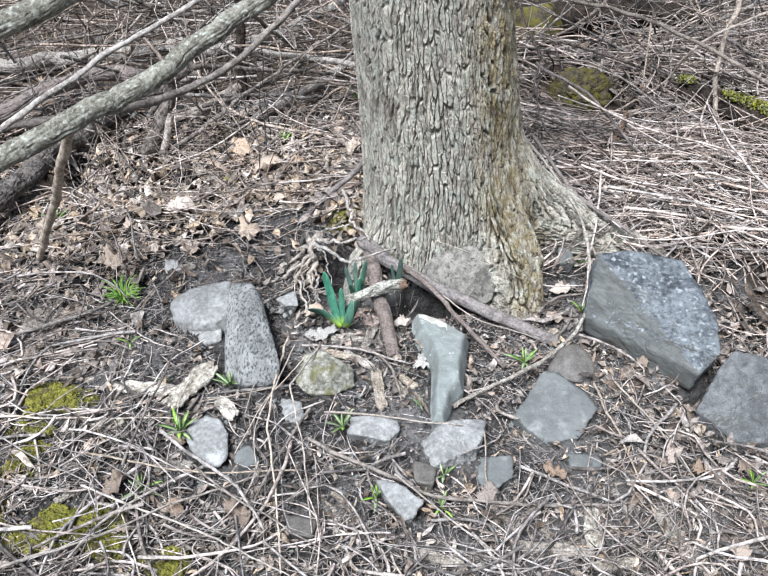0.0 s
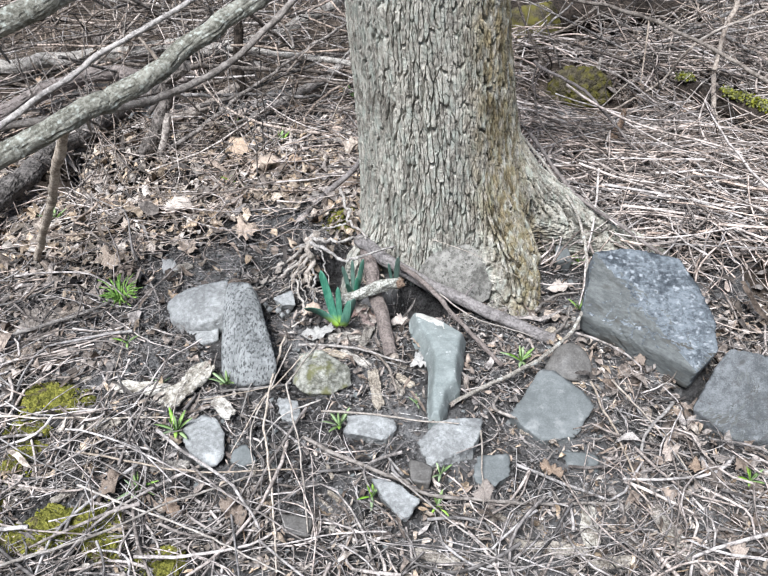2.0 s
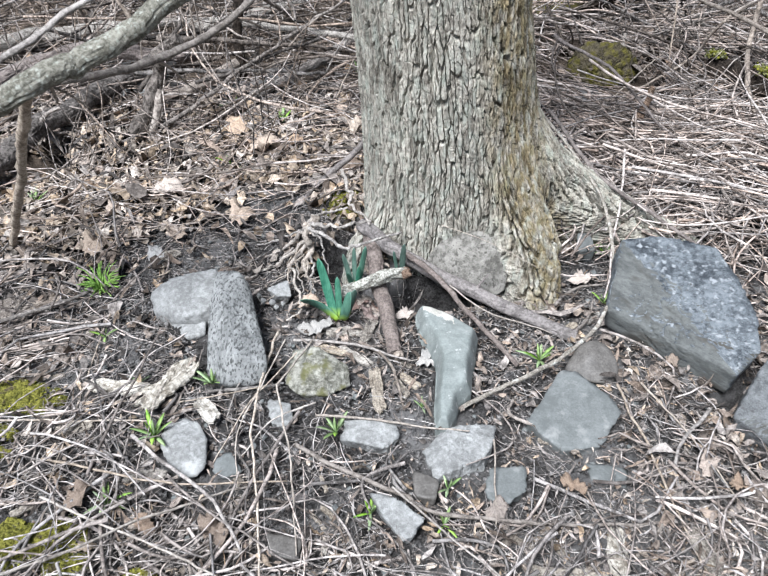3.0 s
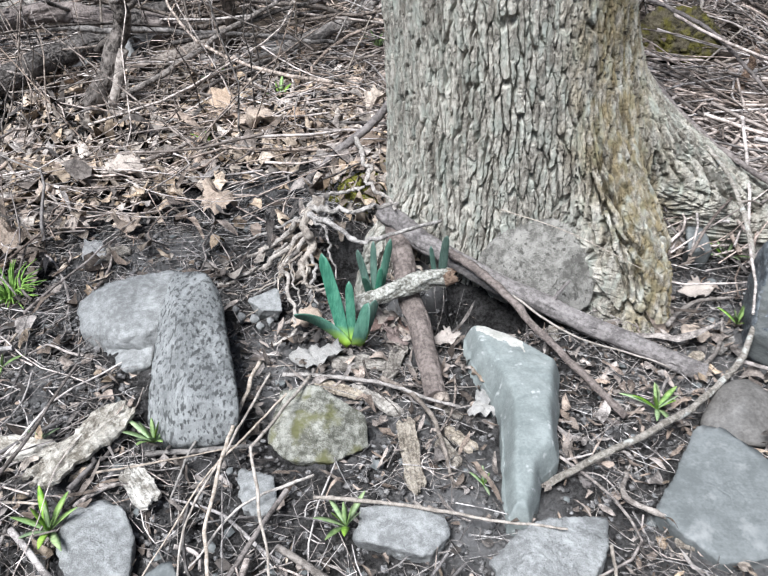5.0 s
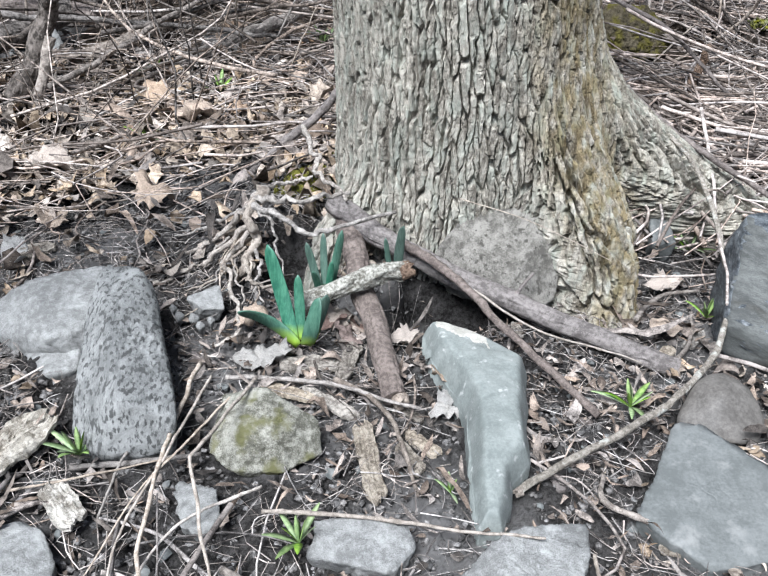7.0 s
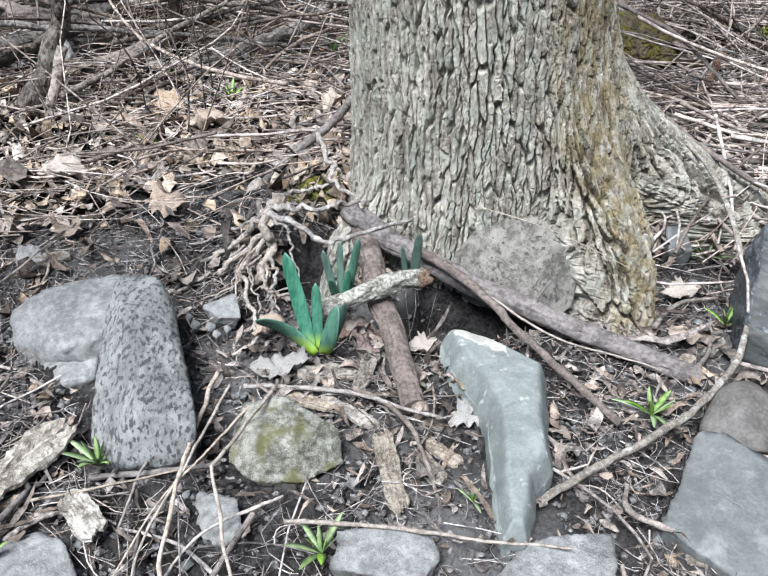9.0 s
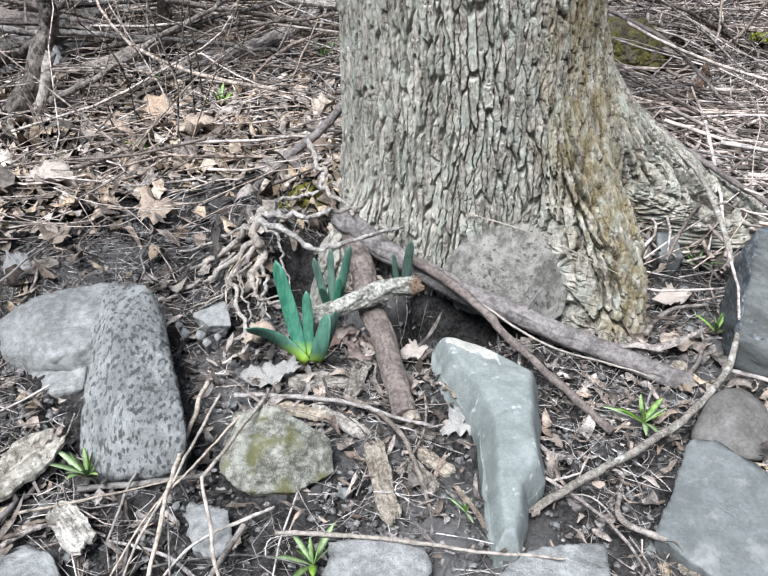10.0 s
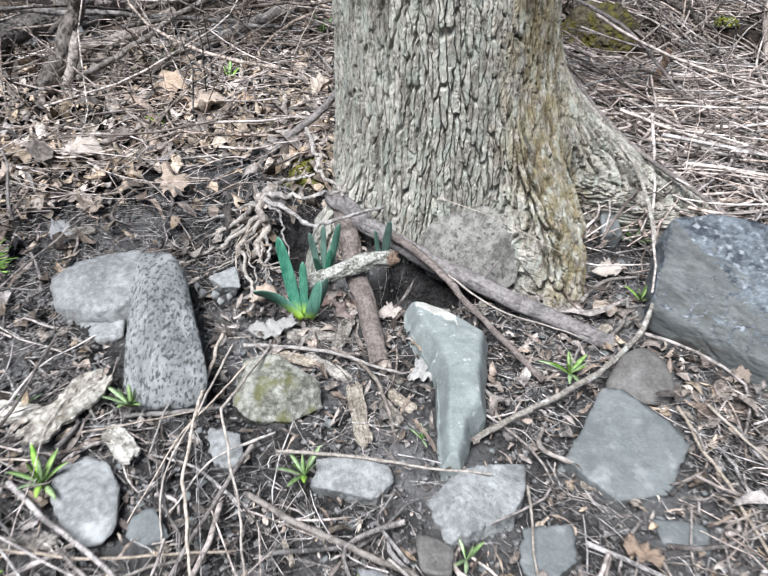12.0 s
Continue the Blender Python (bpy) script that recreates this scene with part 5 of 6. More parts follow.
# ---- dead leaves and bark chips ----
def leaf_mesh(name, kind, seed, material):
    """A dry leaf, lobed (kind 0) or oval (kind 1), curled, about 1 m long before scaling."""
    r = np.random.default_rng(seed)
    n, rings = 44, 4
    ph = np.linspace(0, 2 * np.pi, n, endpoint=False)
    if kind == 0:
        rad = 0.39 + 0.034 * np.cos(5 * ph + 0.9 * np.sin(2 * ph + seed)) + 0.06 * np.cos(2 * ph + seed) + 0.04 * np.cos(3 * ph + 2 * seed) + 0.035 * np.cos(11 * ph + seed) + 0.03 * r.normal(size=n)
        rad = rad * (1 + 0.15 * np.cos(ph))
    else:
        rad = 0.5 / np.sqrt(np.cos(ph) ** 2 + (np.sin(ph) / 0.5) ** 2) * (1 + 0.05 * r.normal(size=n))
    v = [(0, 0, 0)]
    curl, bend = r.uniform(-0.9, 1.3), r.uniform(-0.9, 0.9)
    for k in range(1, rings + 1):
        q = k / rings
        x, y = rad * q * np.cos(ph), rad * q * np.sin(ph)
        z = curl * y * y + bend * x * x + 0.15 * fbm(x * 4 + seed, y * 4, seed, 4) + 0.16 * q ** 3 * vnoise(ph * 2 + seed, ph * 0, seed)
        v += list(zip(x, y, z))
    f = [(0, 1 + j, 1 + (j + 1) % n) for j in range(n)]
    for k in range(rings - 1):
        for j in range(n):
            a, b = 1 + k * n + j, 1 + k * n + (j + 1) % n
            f.append((a, a + n, b + n, b))
    v = np.array(v)
    m = len(v)
    w = v.copy()
    w[:, 2] -= 0.012
    f2 = [tuple(m + i for i in q[::-1]) for q in f]
    e = [1 + (rings - 1) * n + j for j in range(n)]
    f3 = [(e[j], m + e[j], m + e[(j + 1) % n], e[(j + 1) % n]) for j in range(n)]
    v2 = np.vstack([v, w])
    v2[:, 2] -= v2[:, 2].min()
    return mesh_of(name, v2, f + f2 + f3, material)


LEAVES = [leaf_mesh("dead_leaf", k % 2 if k % 3 else 0, 11 + k, LEAF) for k in range(9)]
PALES = [leaf_mesh("dead_leaf", 0 if k < 4 else 1, 31 + k, LEAF_PALE) for k in range(6)]


LEAF_RED = mat("russet_dead_leaf", (0.16, 0.108, 0.090), (0.40, 0.285, 0.24), 35, vary="object", amount=0.2, bump=0.8)
LEAF_GREY = mat("bleached_grey_leaf", (0.33, 0.315, 0.295), (0.62, 0.60, 0.57), 45, vary="object", amount=0.12, bump=0.8)
RUSSET = [leaf_mesh("dead_leaf", k, 51 + k, LEAF_RED) for k in range(2)]
BLEACHED = [leaf_mesh("dead_leaf", 1, 61 + k, LEAF_GREY) for k in range(2)]
STEM_MESH = mesh_of("leaf_stem", *tube(spline([(-0.40, 0, 0.05), (-0.60, 0.02, 0.06), (-0.85, 0.10, 0.03)], 8), np.linspace(0.014, 0.010, 8), 5), LEAF)


def put_leaf(me, x, y, size, turn, tip=(0.0, 0.0), lift=0.012, label="curled dry brown leaf lying on the litter"):
    ob = new("dead_leaf", me)
    ob.matrix_world = Matrix.Translation((x, y, float(ground_z(x, y)) + lift)) @ Euler((tip[0], tip[1], turn)).to_matrix().to_4x4() @ Matrix.Diagonal((size, size, size, 1))
    stem = new("leaf_stem", STEM_MESH)
    stem.parent = ob
    return tagged(ob, label, "leaf", "dead leaves")


for k, (x, y, s) in enumerate([(-0.472, 2.075, 0.105), (-0.401, 1.885, 0.07), (-0.176, 2.537, 0.11), (-0.258, 1.955, 0.085), (-0.342, 2.494, 0.13), (-0.578, 2.104, 0.10), (0.672, 1.418, 0.055),
                               (-0.162, 1.019, 0.11), (-0.49, 1.884, 0.07), (-0.591, 1.834, 0.08), (0.728, 1.102, 0.065), (0.701, 0.921, 0.07), (0.699, 1.102, 0.06), (0.798, 1.123, 0.06), (-0.395, 1.087, 0.09), (0.29, 1.058, 0.07), (0.426, 1.107, 0.08), (-0.36, 2.12, 0.10), (-0.25, 2.36, 0.12),
                               (0.20, 1.505, 0.05), (0.155, 1.60, 0.05), (0.06, 1.645, 0.05), (0.52, 1.60, 0.05), (0.66, 1.15, 0.08), (-0.06, 1.62, 0.06), (-0.68, 2.2, 0.11), (0.56, 1.72, 0.06)]):
    put_leaf(PALES[k % 6] if y > 1.5 else LEAVES[k % 9], x, y, s if y > 1.5 else 0.7 * s, k * 2.1, (0.15 * math.sin(k), 0.15 * math.cos(2 * k)), 0.016, "large pale tan dry leaf on the litter")
for k in range(190):
    if k < 150:
        x, y = rng.uniform(-1.3, 0.1), rng.uniform(1.85, 3.3)
    elif k < 156:
        x, y = rng.uniform(-0.8, 1.0), rng.uniform(0.75, 1.5)
    else:
        x, y = rng.uniform(0.5, 1.7), rng.uniform(1.2, 3.2)
    if math.hypot(x - 0.27, y - 1.95) < 0.3 or math.hypot(x + 0.17, y - 1.96) < 0.2 or (0.5 < x < 0.98 and 1.1 < y < 1.7):
        continue
    put_leaf(LEAVES[k % 9], x, y, rng.uniform(0.025, 0.06), rng.uniform(0, 6.28), (rng.normal() * 0.3, rng.normal() * 0.3), rng.uniform(0.008, 0.028))


for k, (x, y, size, turn) in enumerate([(0.045, 1.640, 0.055, 0.6), (0.070, 1.604, 0.055, 2.2), (0.095, 1.64, 0.04, 3.9)]):
    put_leaf(RUSSET[k % 2], x, y, size, turn, (0.2, -0.25), 0.010, "russet brown dead leaf beside the green shoots")
for k, (x, y, size, turn) in enumerate([(-0.040, 1.545, 0.080, 0.3), (0.198, 1.475, 0.05, 1.2), (-0.426, 1.781, 0.075, 2.0), (0.195, 1.45, 0.045, 0.2)]):
    put_leaf(BLEACHED[k % 2], x, y, size, turn, (0.0, 0.04), 0.006, "crumpled bleached grey leaf on the soil")


def chip(x, y, length, width, turn, label="weathered flake of pale bark on soil", tilt=0.05, seed=0, lift=0.006, material=CHIP):
    n, m = (46, 16) if length > 0.05 else (14, 5)
    u, w = np.meshgrid(np.linspace(-0.5, 0.5, n), np.linspace(-0.5, 0.5, m), indexing="ij")
    edge = 1 + 0.16 * fbm(u * 9 + seed, w * 0 + seed * 1.3, seed, 4)
    X = length * (u + 0.06 * vnoise(w * 9, w * 0 + seed, seed + 2))
    Y = width * w * edge * np.interp(np.abs(u), [0, 0.42, 0.5], [1, 0.95, 0.6]) + 0.07 * width * fbm(u * 4, u * 0 + seed, seed + 3, 2)
    Z = 0.12 * width * (0.25 - w * w) + 0.05 * width * fbm(u * 5, w * 12 + seed, seed, 3) + 0.030 * width * np.round(2 * fbm(u * 4 + seed, w * 16, seed + 4, 3))
    top = np.stack([X, Y, Z + 0.004], -1).reshape(-1, 3)
    low = np.stack([X, Y, Z - 0.001], -1).reshape(-1, 3)
    idx = np.arange(n * m).reshape(n, m)
    f = np.stack([idx[:-1, :-1], idx[1:, :-1], idx[1:, 1:], idx[:-1, 1:]], -1).reshape(-1, 4).tolist()
    f += [tuple(n * m + i for i in q[::-1]) for q in f]
    rim = idx[0].tolist() + idx[1:, -1].tolist() + idx[-1, ::-1][1:].tolist() + idx[::-1, 0][1:-1].tolist()
    f += [(rim[i], rim[(i + 1) % len(rim)], rim[(i + 1) % len(rim)] + n * m, rim[i] + n * m) for i in range(len(rim))]
    ob = new("bark_chip", mesh_of("bark_chip", np.vstack([top, low]), f, material, False))
    ob.matrix_world = Matrix.Translation((x, y, float(ground_z(x, y)) + lift)) @ Euler((tilt, tilt * 0.5, turn)).to_matrix().to_4x4()
    return tagged(ob, label, "bark chip", "bark chips")


chip(-0.297, 1.338, 0.15, 0.048, 1.15, seed=0, lift=0.026, material=CHIPPALE)
chip(-0.39, 1.338, 0.115, 0.032, -0.05, seed=1, lift=0.02, material=CHIPPALE)
chip(-0.218, 1.283, 0.065, 0.028, -0.9, seed=2, lift=0.02, material=CHIPPALE)
chip(0.096, 1.355, 0.115, 0.025, -1.45, seed=3, lift=0.012, material=CHIP)
chip(-0.715, 1.55, 0.24, 0.075, 1.45, seed=4, lift=0.012, material=STICK)
chip(-0.64, 1.66, 0.1, 0.04, 1.0, seed=5, lift=0.012, material=STICK)
chip(-0.71, 1.44, 0.13, 0.045, 1.3, seed=6, lift=0.012, material=STICK)
chip(0.474, 0.987, 0.09, 0.03, 1.4, seed=7, lift=0.012, material=CHIPPALE)
chip(0.612, 0.96, 0.13, 0.028, -1.25, seed=8, lift=0.012, material=CHIP)
chip(0.025, 1.54, 0.08, 0.026, 0.05, seed=9, lift=0.012, material=CHIP)
chip(0.0, 1.48, 0.07, 0.016, -0.4, seed=10, lift=0.012, material=CHIP)
chip(0.142, 1.362, 0.05, 0.018, -1.1, seed=11, lift=0.012, material=CHIP)
chip(0.16, 1.392, 0.05, 0.018, -0.8, seed=12, lift=0.012, material=CHIP)
chip(0.075, 1.55, 0.085, 0.022, 1.3, seed=13, lift=0.012, material=CHIP)
chip(0.5, 1.55, 0.05, 0.018, 0.9, seed=14, lift=0.012, material=CHIP)
chip(0.555, 1.585, 0.05, 0.016, 0.8, seed=15, lift=0.012, material=CHIP)
chip(0.4, 0.945, 0.13, 0.022, -0.15, seed=16, lift=0.012, material=CHIP)
chip(0.5, 0.915, 0.08, 0.02, 0.1, seed=17, lift=0.012, material=CHIP)
chip(0.2, 0.93, 0.08, 0.02, -0.3, seed=18, lift=0.012, material=CHIP)
chip(-0.3, 1.14, 0.07, 0.02, 0.1, seed=19, lift=0.012, material=CHIP)
chip(-0.45, 1.24, 0.06, 0.025, 0.4, seed=20, lift=0.012, material=CHIP)
chip(0.05, 1.46, 0.08, 0.018, -0.7, seed=21, lift=0.012, material=CHIP)
chip(-0.4, 1.79, 0.06, 0.03, 0.8, seed=22, lift=0.012, material=CHIP)
for k in range(70):
    x, y = rng.uniform(-0.7, 0.9), rng.uniform(0.8, 1.75)
    if 0.5 < x < 0.98 and 1.1 < y:
        continue
    chip(x, y, rng.uniform(0.02, 0.055), rng.uniform(0.006, 0.014), rng.uniform(0, 6.28), "small brown splinter of wood on soil", rng.normal() * 0.1, 50 + k, 0.004, CHIP if k % 3 else BARKSTICK)


# ---- litter ----
def soil_share(x, y):
    """How bare the soil lies: 1 in the cleared bed before the tree, 0 in deep litter."""
    a = np.exp(-(((x - 0.05) / 0.42) ** 2 + ((y - 1.42) / 0.30) ** 2) ** 2)
    b = np.exp(-(((x + 0.17) / 0.22) ** 2 + ((y - 1.96) / 0.16) ** 2) ** 2)
    c = np.exp(-(((x + 0.46) / 0.18) ** 2 + ((y - 1.64) / 0.18) ** 2)) + 0.9 * np.exp(-(((x + 0.36) / 0.20) ** 2 + ((y - 1.86) / 0.09) ** 2) ** 2)
    d = 0
    for px, py, rx, ry in ((0.44, 1.11, 0.15, 0.07), (0.20, 0.97, 0.10, 0.05), (-0.33, 1.13, 0.10, 0.05), (0.62, 1.24, 0.07, 0.09), (0.75, 1.12, 0.14, 0.07), (-0.02, 1.08, 0.10, 0.06), (-0.42, 1.42, 0.12, 0.08), (0.58, 1.73, 0.13, 0.09)):
        d = d + 0.85 * np.exp(-(((x - px) / rx) ** 2 + ((y - py) / ry) ** 2) ** 2)
    return np.clip(a + b + c + d, 0, 1)


def blocked(x, y):
    """Places taken by the trunk and the larger stones."""
    t = np.hypot(x - 0.265, y - 1.95) < 0.21
    t |= (np.abs(x - 0.235) < 0.033) & (np.abs(y - 1.38) < 0.12)
    t |= (np.abs(x - 0.24) < 0.05) & (np.abs(y - 1.54) < 0.04)
    for ring in FOOT:
        inside = (x > ring[:, 0].min()) & (x < ring[:, 0].max()) & (y > ring[:, 1].min()) & (y < ring[:, 1].max())
        for (ax, ay), (bx, by) in zip(ring, np.roll(ring, -1, 0)):
            inside &= (bx - ax) * (y - ay) - (by - ay) * (x - ax) > 0
        t |= inside
    for ax, ay, bx, by, mr in ((1.28, 2.93, 1.55, 2.52, 0.075), (0.80, 2.78, 0.95, 2.80, 0.07)):
        q = np.clip(((x - ax) * (bx - ax) + (y - ay) * (by - ay)) / ((bx - ax) ** 2 + (by - ay) ** 2), 0, 1)
        t |= np.hypot(x - ax - q * (bx - ax), y - ay - q * (by - ay)) < mr
    for mx, my, mr in ((0.003, 1.782, 0.055), (-0.90, 2.31, 0.07), (0.785, 1.335, 0.04), (-0.585, 1.335, 0.045), (-0.50, 1.025, 0.04)):
        t |= np.hypot(x - mx, y - my) < mr
    return t


def scatter(n, lo, hi, bare):
    x, y = rng.uniform(lo[0], hi[0], n), rng.uniform(lo[1], hi[1], n)
    x, y = x + rng.normal(0, 0.07, n), y + rng.normal(0, 0.05, n)
    keep = ~blocked(x, y) & (rng.random(n) > soil_share(x, y) * (1 - bare))
    return x[keep], y[keep]


def outer(n):
    """Places in the wood round about, thinning outwards, clear of the bed."""
    q, a = rng.uniform(0.25, 1, n) ** 0.8 * 4.2, rng.uniform(0, 2 * np.pi, n)
    x, y = 0.2 + q * np.cos(a), 1.6 + q * np.sin(a)
    keep = ((np.abs(x - 0.1) > 1.15) | (y < 0.55) | (y > 3.2)) & (np.hypot(x - 0.265, y - 1.95) > 0.5)
    return x[keep], y[keep]


def straws(x, y, length, radius, arch, lift, heading=None, sag=1.0, rings=5, sides=4):
    """Many thin bent stems, as one set of vertices and faces."""
    n = len(x)
    a = rng.uniform(0, 2 * np.pi, n) if heading is None else heading
    ln = rng.uniform(*length, n)
    rad = radius[0] + (radius[1] - radius[0]) * rng.random(n) ** 2.2
    u = np.linspace(-0.5, 0.5, rings)
    bend = rng.normal(0, arch, n)
    kink = rng.normal(0, arch * 0.6, n)
    along = ln[:, None] * u
    wav = np.cumsum(rng.normal(0, 0.032 * (1 + arch) / rings, (n, rings)), axis=1)
    across = ln[:, None] * (bend[:, None] * (u * u - 0.1) + kink[:, None] * np.abs(u - 0.12) + wav)
    px = x[:, None] + along * np.cos(a)[:, None] - across * np.sin(a)[:, None]
    py = y[:, None] + along * np.sin(a)[:, None] + across * np.cos(a)[:, None]
    slope = rng.normal(0, 0.10, n) * sag
    pz = ground_z(px, py) + rng.uniform(*lift, n)[:, None] + np.abs(along * slope[:, None] + 0.5 * ln[:, None] * np.abs(slope)[:, None]) * 0.8
    P = np.stack([px, py, pz], -1)
    P = P[~blocked(px, py).any(axis=1)]
    rad, n = rad[~blocked(px, py).any(axis=1)], len(P)
    tan = np.gradient(P, axis=1)
    tan /= np.linalg.norm(tan, axis=2)[..., None] + 1e-9
    side = np.cross(tan, (0, 0, 1.0))
    side /= np.linalg.norm(side, axis=2)[..., None] + 1e-9
    up = np.cross(side, tan)
    ang = np.linspace(0, 2 * np.pi, sides, endpoint=False)
    taper = np.linspace(1.15, 0.65, rings)
    r = rad[:, None] * taper
    V = P[:, :, None] + r[:, :, None, None] * (np.cos(ang)[None, None, :, None] * side[:, :, None] + np.sin(ang)[None, None, :, None] * up[:, :, None])
    idx = np.arange(n * rings * sides).reshape(n, rings, sides)
    nxt = np.roll(idx, -1, axis=2)
    F = np.stack([idx[:, :-1], nxt[:, :-1], nxt[:, 1:], idx[:, 1:]], -1).reshape(-1, 4)
    return V.reshape(-1, 3), F


def joined(sets):
    vs, fs, k = [], [], 0
    for v, f in sets:
        vs.append(v)
        fs.append(f + k)
        k += len(v)
    return np.vstack(vs), np.vstack(fs)


def flakes(x, y, size, lift, nu=4, nw=3, slim=(0.3, 0.85)):
    """Many curled scraps of leaf with torn edges, each a small bent grid."""
    n = len(x)
    s = rng.uniform(*size, n) * np.where(rng.random(n) < 0.10, 1.6, 1)
    a = rng.uniform(0, 2 * np.pi, n)
    asp = rng.uniform(*slim, n)
    gu, gw = np.linspace(-0.5, 0.5, nu), np.linspace(-0.5, 0.5, nw)
    round_off = np.sqrt(np.clip(1.12 - (2 * gu) ** 2, 0.08, 1))
    torn = 1 + rng.normal(0, 0.24, (n, nu, 2))
    torn = np.where(gw[None, None, :] < 0, torn[..., :1], torn[..., 1:])
    jit = 0.28 / nu
    U = (gu[None, :, None] * (1 + rng.normal(0, 0.12, (n, 1, nw))) + rng.normal(0, jit, (n, nu, nw))) * s[:, None, None]
    W = (gw[None, None, :] * round_off[None, :, None] * torn + rng.normal(0, jit * 0.6, (n, nu, nw))) * (s * asp)[:, None, None]
    curl, bow, fold = rng.normal(0, 1.1, n), rng.normal(0, 0.7, n), rng.normal(0, 0.35, n)
    Z = curl[:, None, None] * W * W / (s * asp)[:, None, None] + bow[:, None, None] * U * U / s[:, None, None] + fold[:, None, None] * np.abs(W)
    t1, t2 = rng.normal(0, 0.3, n)[:, None, None], rng.normal(0, 0.3, n)[:, None, None]
    Z = Z + U * t1 + W * t2 + rng.normal(0, 0.16 / nu, (n, nu, nw)) * s[:, None, None]
    Z = Z - Z.min(axis=(1, 2))[:, None, None]
    ca, sa = np.cos(a)[:, None, None], np.sin(a)[:, None, None]
    X, Y = x[:, None, None] + U * ca - W * sa, y[:, None, None] + U * sa + W * ca
    Z = Z + (ground_z(x, y) + rng.uniform(*lift, n))[:, None, None]
    idx = np.arange(n * nu * nw).reshape(n, nu, nw)
    F = np.stack([idx[:, :-1, :-1], idx[:, 1:, :-1], idx[:, 1:, 1:], idx[:, :-1, 1:]], -1).reshape(-1, 4)
    return np.stack([X, Y, Z], -1).reshape(-1, 3), F


def crumbs(x, y, size, material, name, label, category, sink=0.3):
    base, faces = ball(1)
    n = len(x)
    s = (size[0] + (size[1] - size[0]) * rng.random(n) ** 1.7)[:, None, None] * np.array((1, 1, 0.7))
    V = base[None] * s * (1 + rng.normal(0, 0.26, (n, len(base), 1)))
    V = V + np.stack([x, y, ground_z(x, y) + s[:, 0, 2] * (1 - sink)], -1)[:, None]
    F = (np.array(faces)[None] + (np.arange(n) * len(base))[:, None, None]).reshape(-1, 3)
    stuff(name, V.reshape(-1, 3), F, material, label, category, name == "moss")


def stems(n, lo, hi, length, radius, rise, rings=9, sides=5):
    """Thin stems that start on the ground and arch over."""
    x, y = rng.uniform(lo[0], hi[0], n), rng.uniform(lo[1], hi[1], n)
    keep = (np.hypot(x - 0.265, y - 1.95) > 0.3) & ~blocked(x, y)
    x, y = x[keep], y[keep]
    n = len(x)
    a, el = rng.uniform(0, 2 * np.pi, n), rng.uniform(*rise, n)
    ln = rng.uniform(*length, n)
    rad = radius[0] + (radius[1] - radius[0]) * rng.random(n) ** 2
    u = np.linspace(0, 1, rings)
    droop = rng.uniform(0.0, 0.8, n)
    out = ln[:, None] * u * np.cos(el)[:, None]
    wig = 0.03 * ln[:, None] * np.cumsum(rng.normal(0, 1, (n, rings)), axis=1) / 2
    P = np.stack([x[:, None] + out * np.cos(a)[:, None] - wig * np.sin(a)[:, None], y[:, None] + out * np.sin(a)[:, None] + wig * np.cos(a)[:, None],
                  np.maximum(ln[:, None] * (u * np.sin(el)[:, None] - 0.5 * droop[:, None] * u * u * np.sin(el)[:, None]) + 0.3 * wig, 0.004)], -1)
    tan = np.gradient(P, axis=1)
    tan /= np.linalg.norm(tan, axis=2)[..., None] + 1e-9
    side = np.cross(tan, (0.3, 0.1, 1.0))
    side /= np.linalg.norm(side, axis=2)[..., None] + 1e-9
    up = np.cross(side, tan)
    ang = np.linspace(0, 2 * np.pi, sides, endpoint=False)
    r = rad[:, None] * np.linspace(1.1, 0.5, rings)
    V = P[:, :, None] + r[:, :, None, None] * (np.cos(ang)[None, None, :, None] * side[:, :, None] + np.sin(ang)[None, None, :, None] * up[:, :, None])
    idx = np.arange(n * rings * sides).reshape(n, rings, sides)
    nxt = np.roll(idx, -1, axis=2)
    return V.reshape(-1, 3), np.stack([idx[:, :-1], nxt[:, :-1], nxt[:, 1:], idx[:, 1:]], -1).reshape(-1, 4)


right = scatter(3700, (0.42, 1.80), (2.3, 2.88), 0.2)
laid = rng.normal(0.15, 1.25, len(right[0]))
fore = scatter(1300, (-0.95, 0.55), (1.15, 1.42), 0.15)
straw_sets = []
straw_sets.append(straws(*right, (0.08, 0.50), (0.0011, 0.0042), 0.45, (0.008, 0.085), laid, 1.0, 7))
straw_sets.append(straws(*scatter(1100, (-1.8, 1.85), (0.4, 3.0), 0.25), (0.08, 0.40), (0.0008, 0.0032), 0.7, (0.004, 0.045), None, 1.0, 7))
straw_sets.append(straws(*scatter(460, (0.56, 0.95), (1.6, 1.68), 0.15), (0.03, 0.18), (0.0009, 0.0034), 0.7, (0.004, 0.04), None, 1.0, 6))
straw_sets.append(straws(*scatter(280, (-1.2, 1.85), (0.1, 2.75), 0.15), (0.04, 0.25), (0.0008, 0.0024), 0.5, (0.012, 0.045), None, 1.0, 6))
straw_sets.append(straws(*scatter(40, (-0.9, 1.3), (-0.3, 1.9), 0.3), (0.15, 0.40), (0.0009, 0.0020), 0.9, (0.012, 0.034), None, 0.6, 12, 5))
straw_sets.append(straws(*scatter(170, (0.55, 1.75), (2.0, 3.0), 0.1), (0.25, 0.75), (0.0016, 0.0042), 0.35, (0.04, 0.12), None, 1.4, 10, 5))
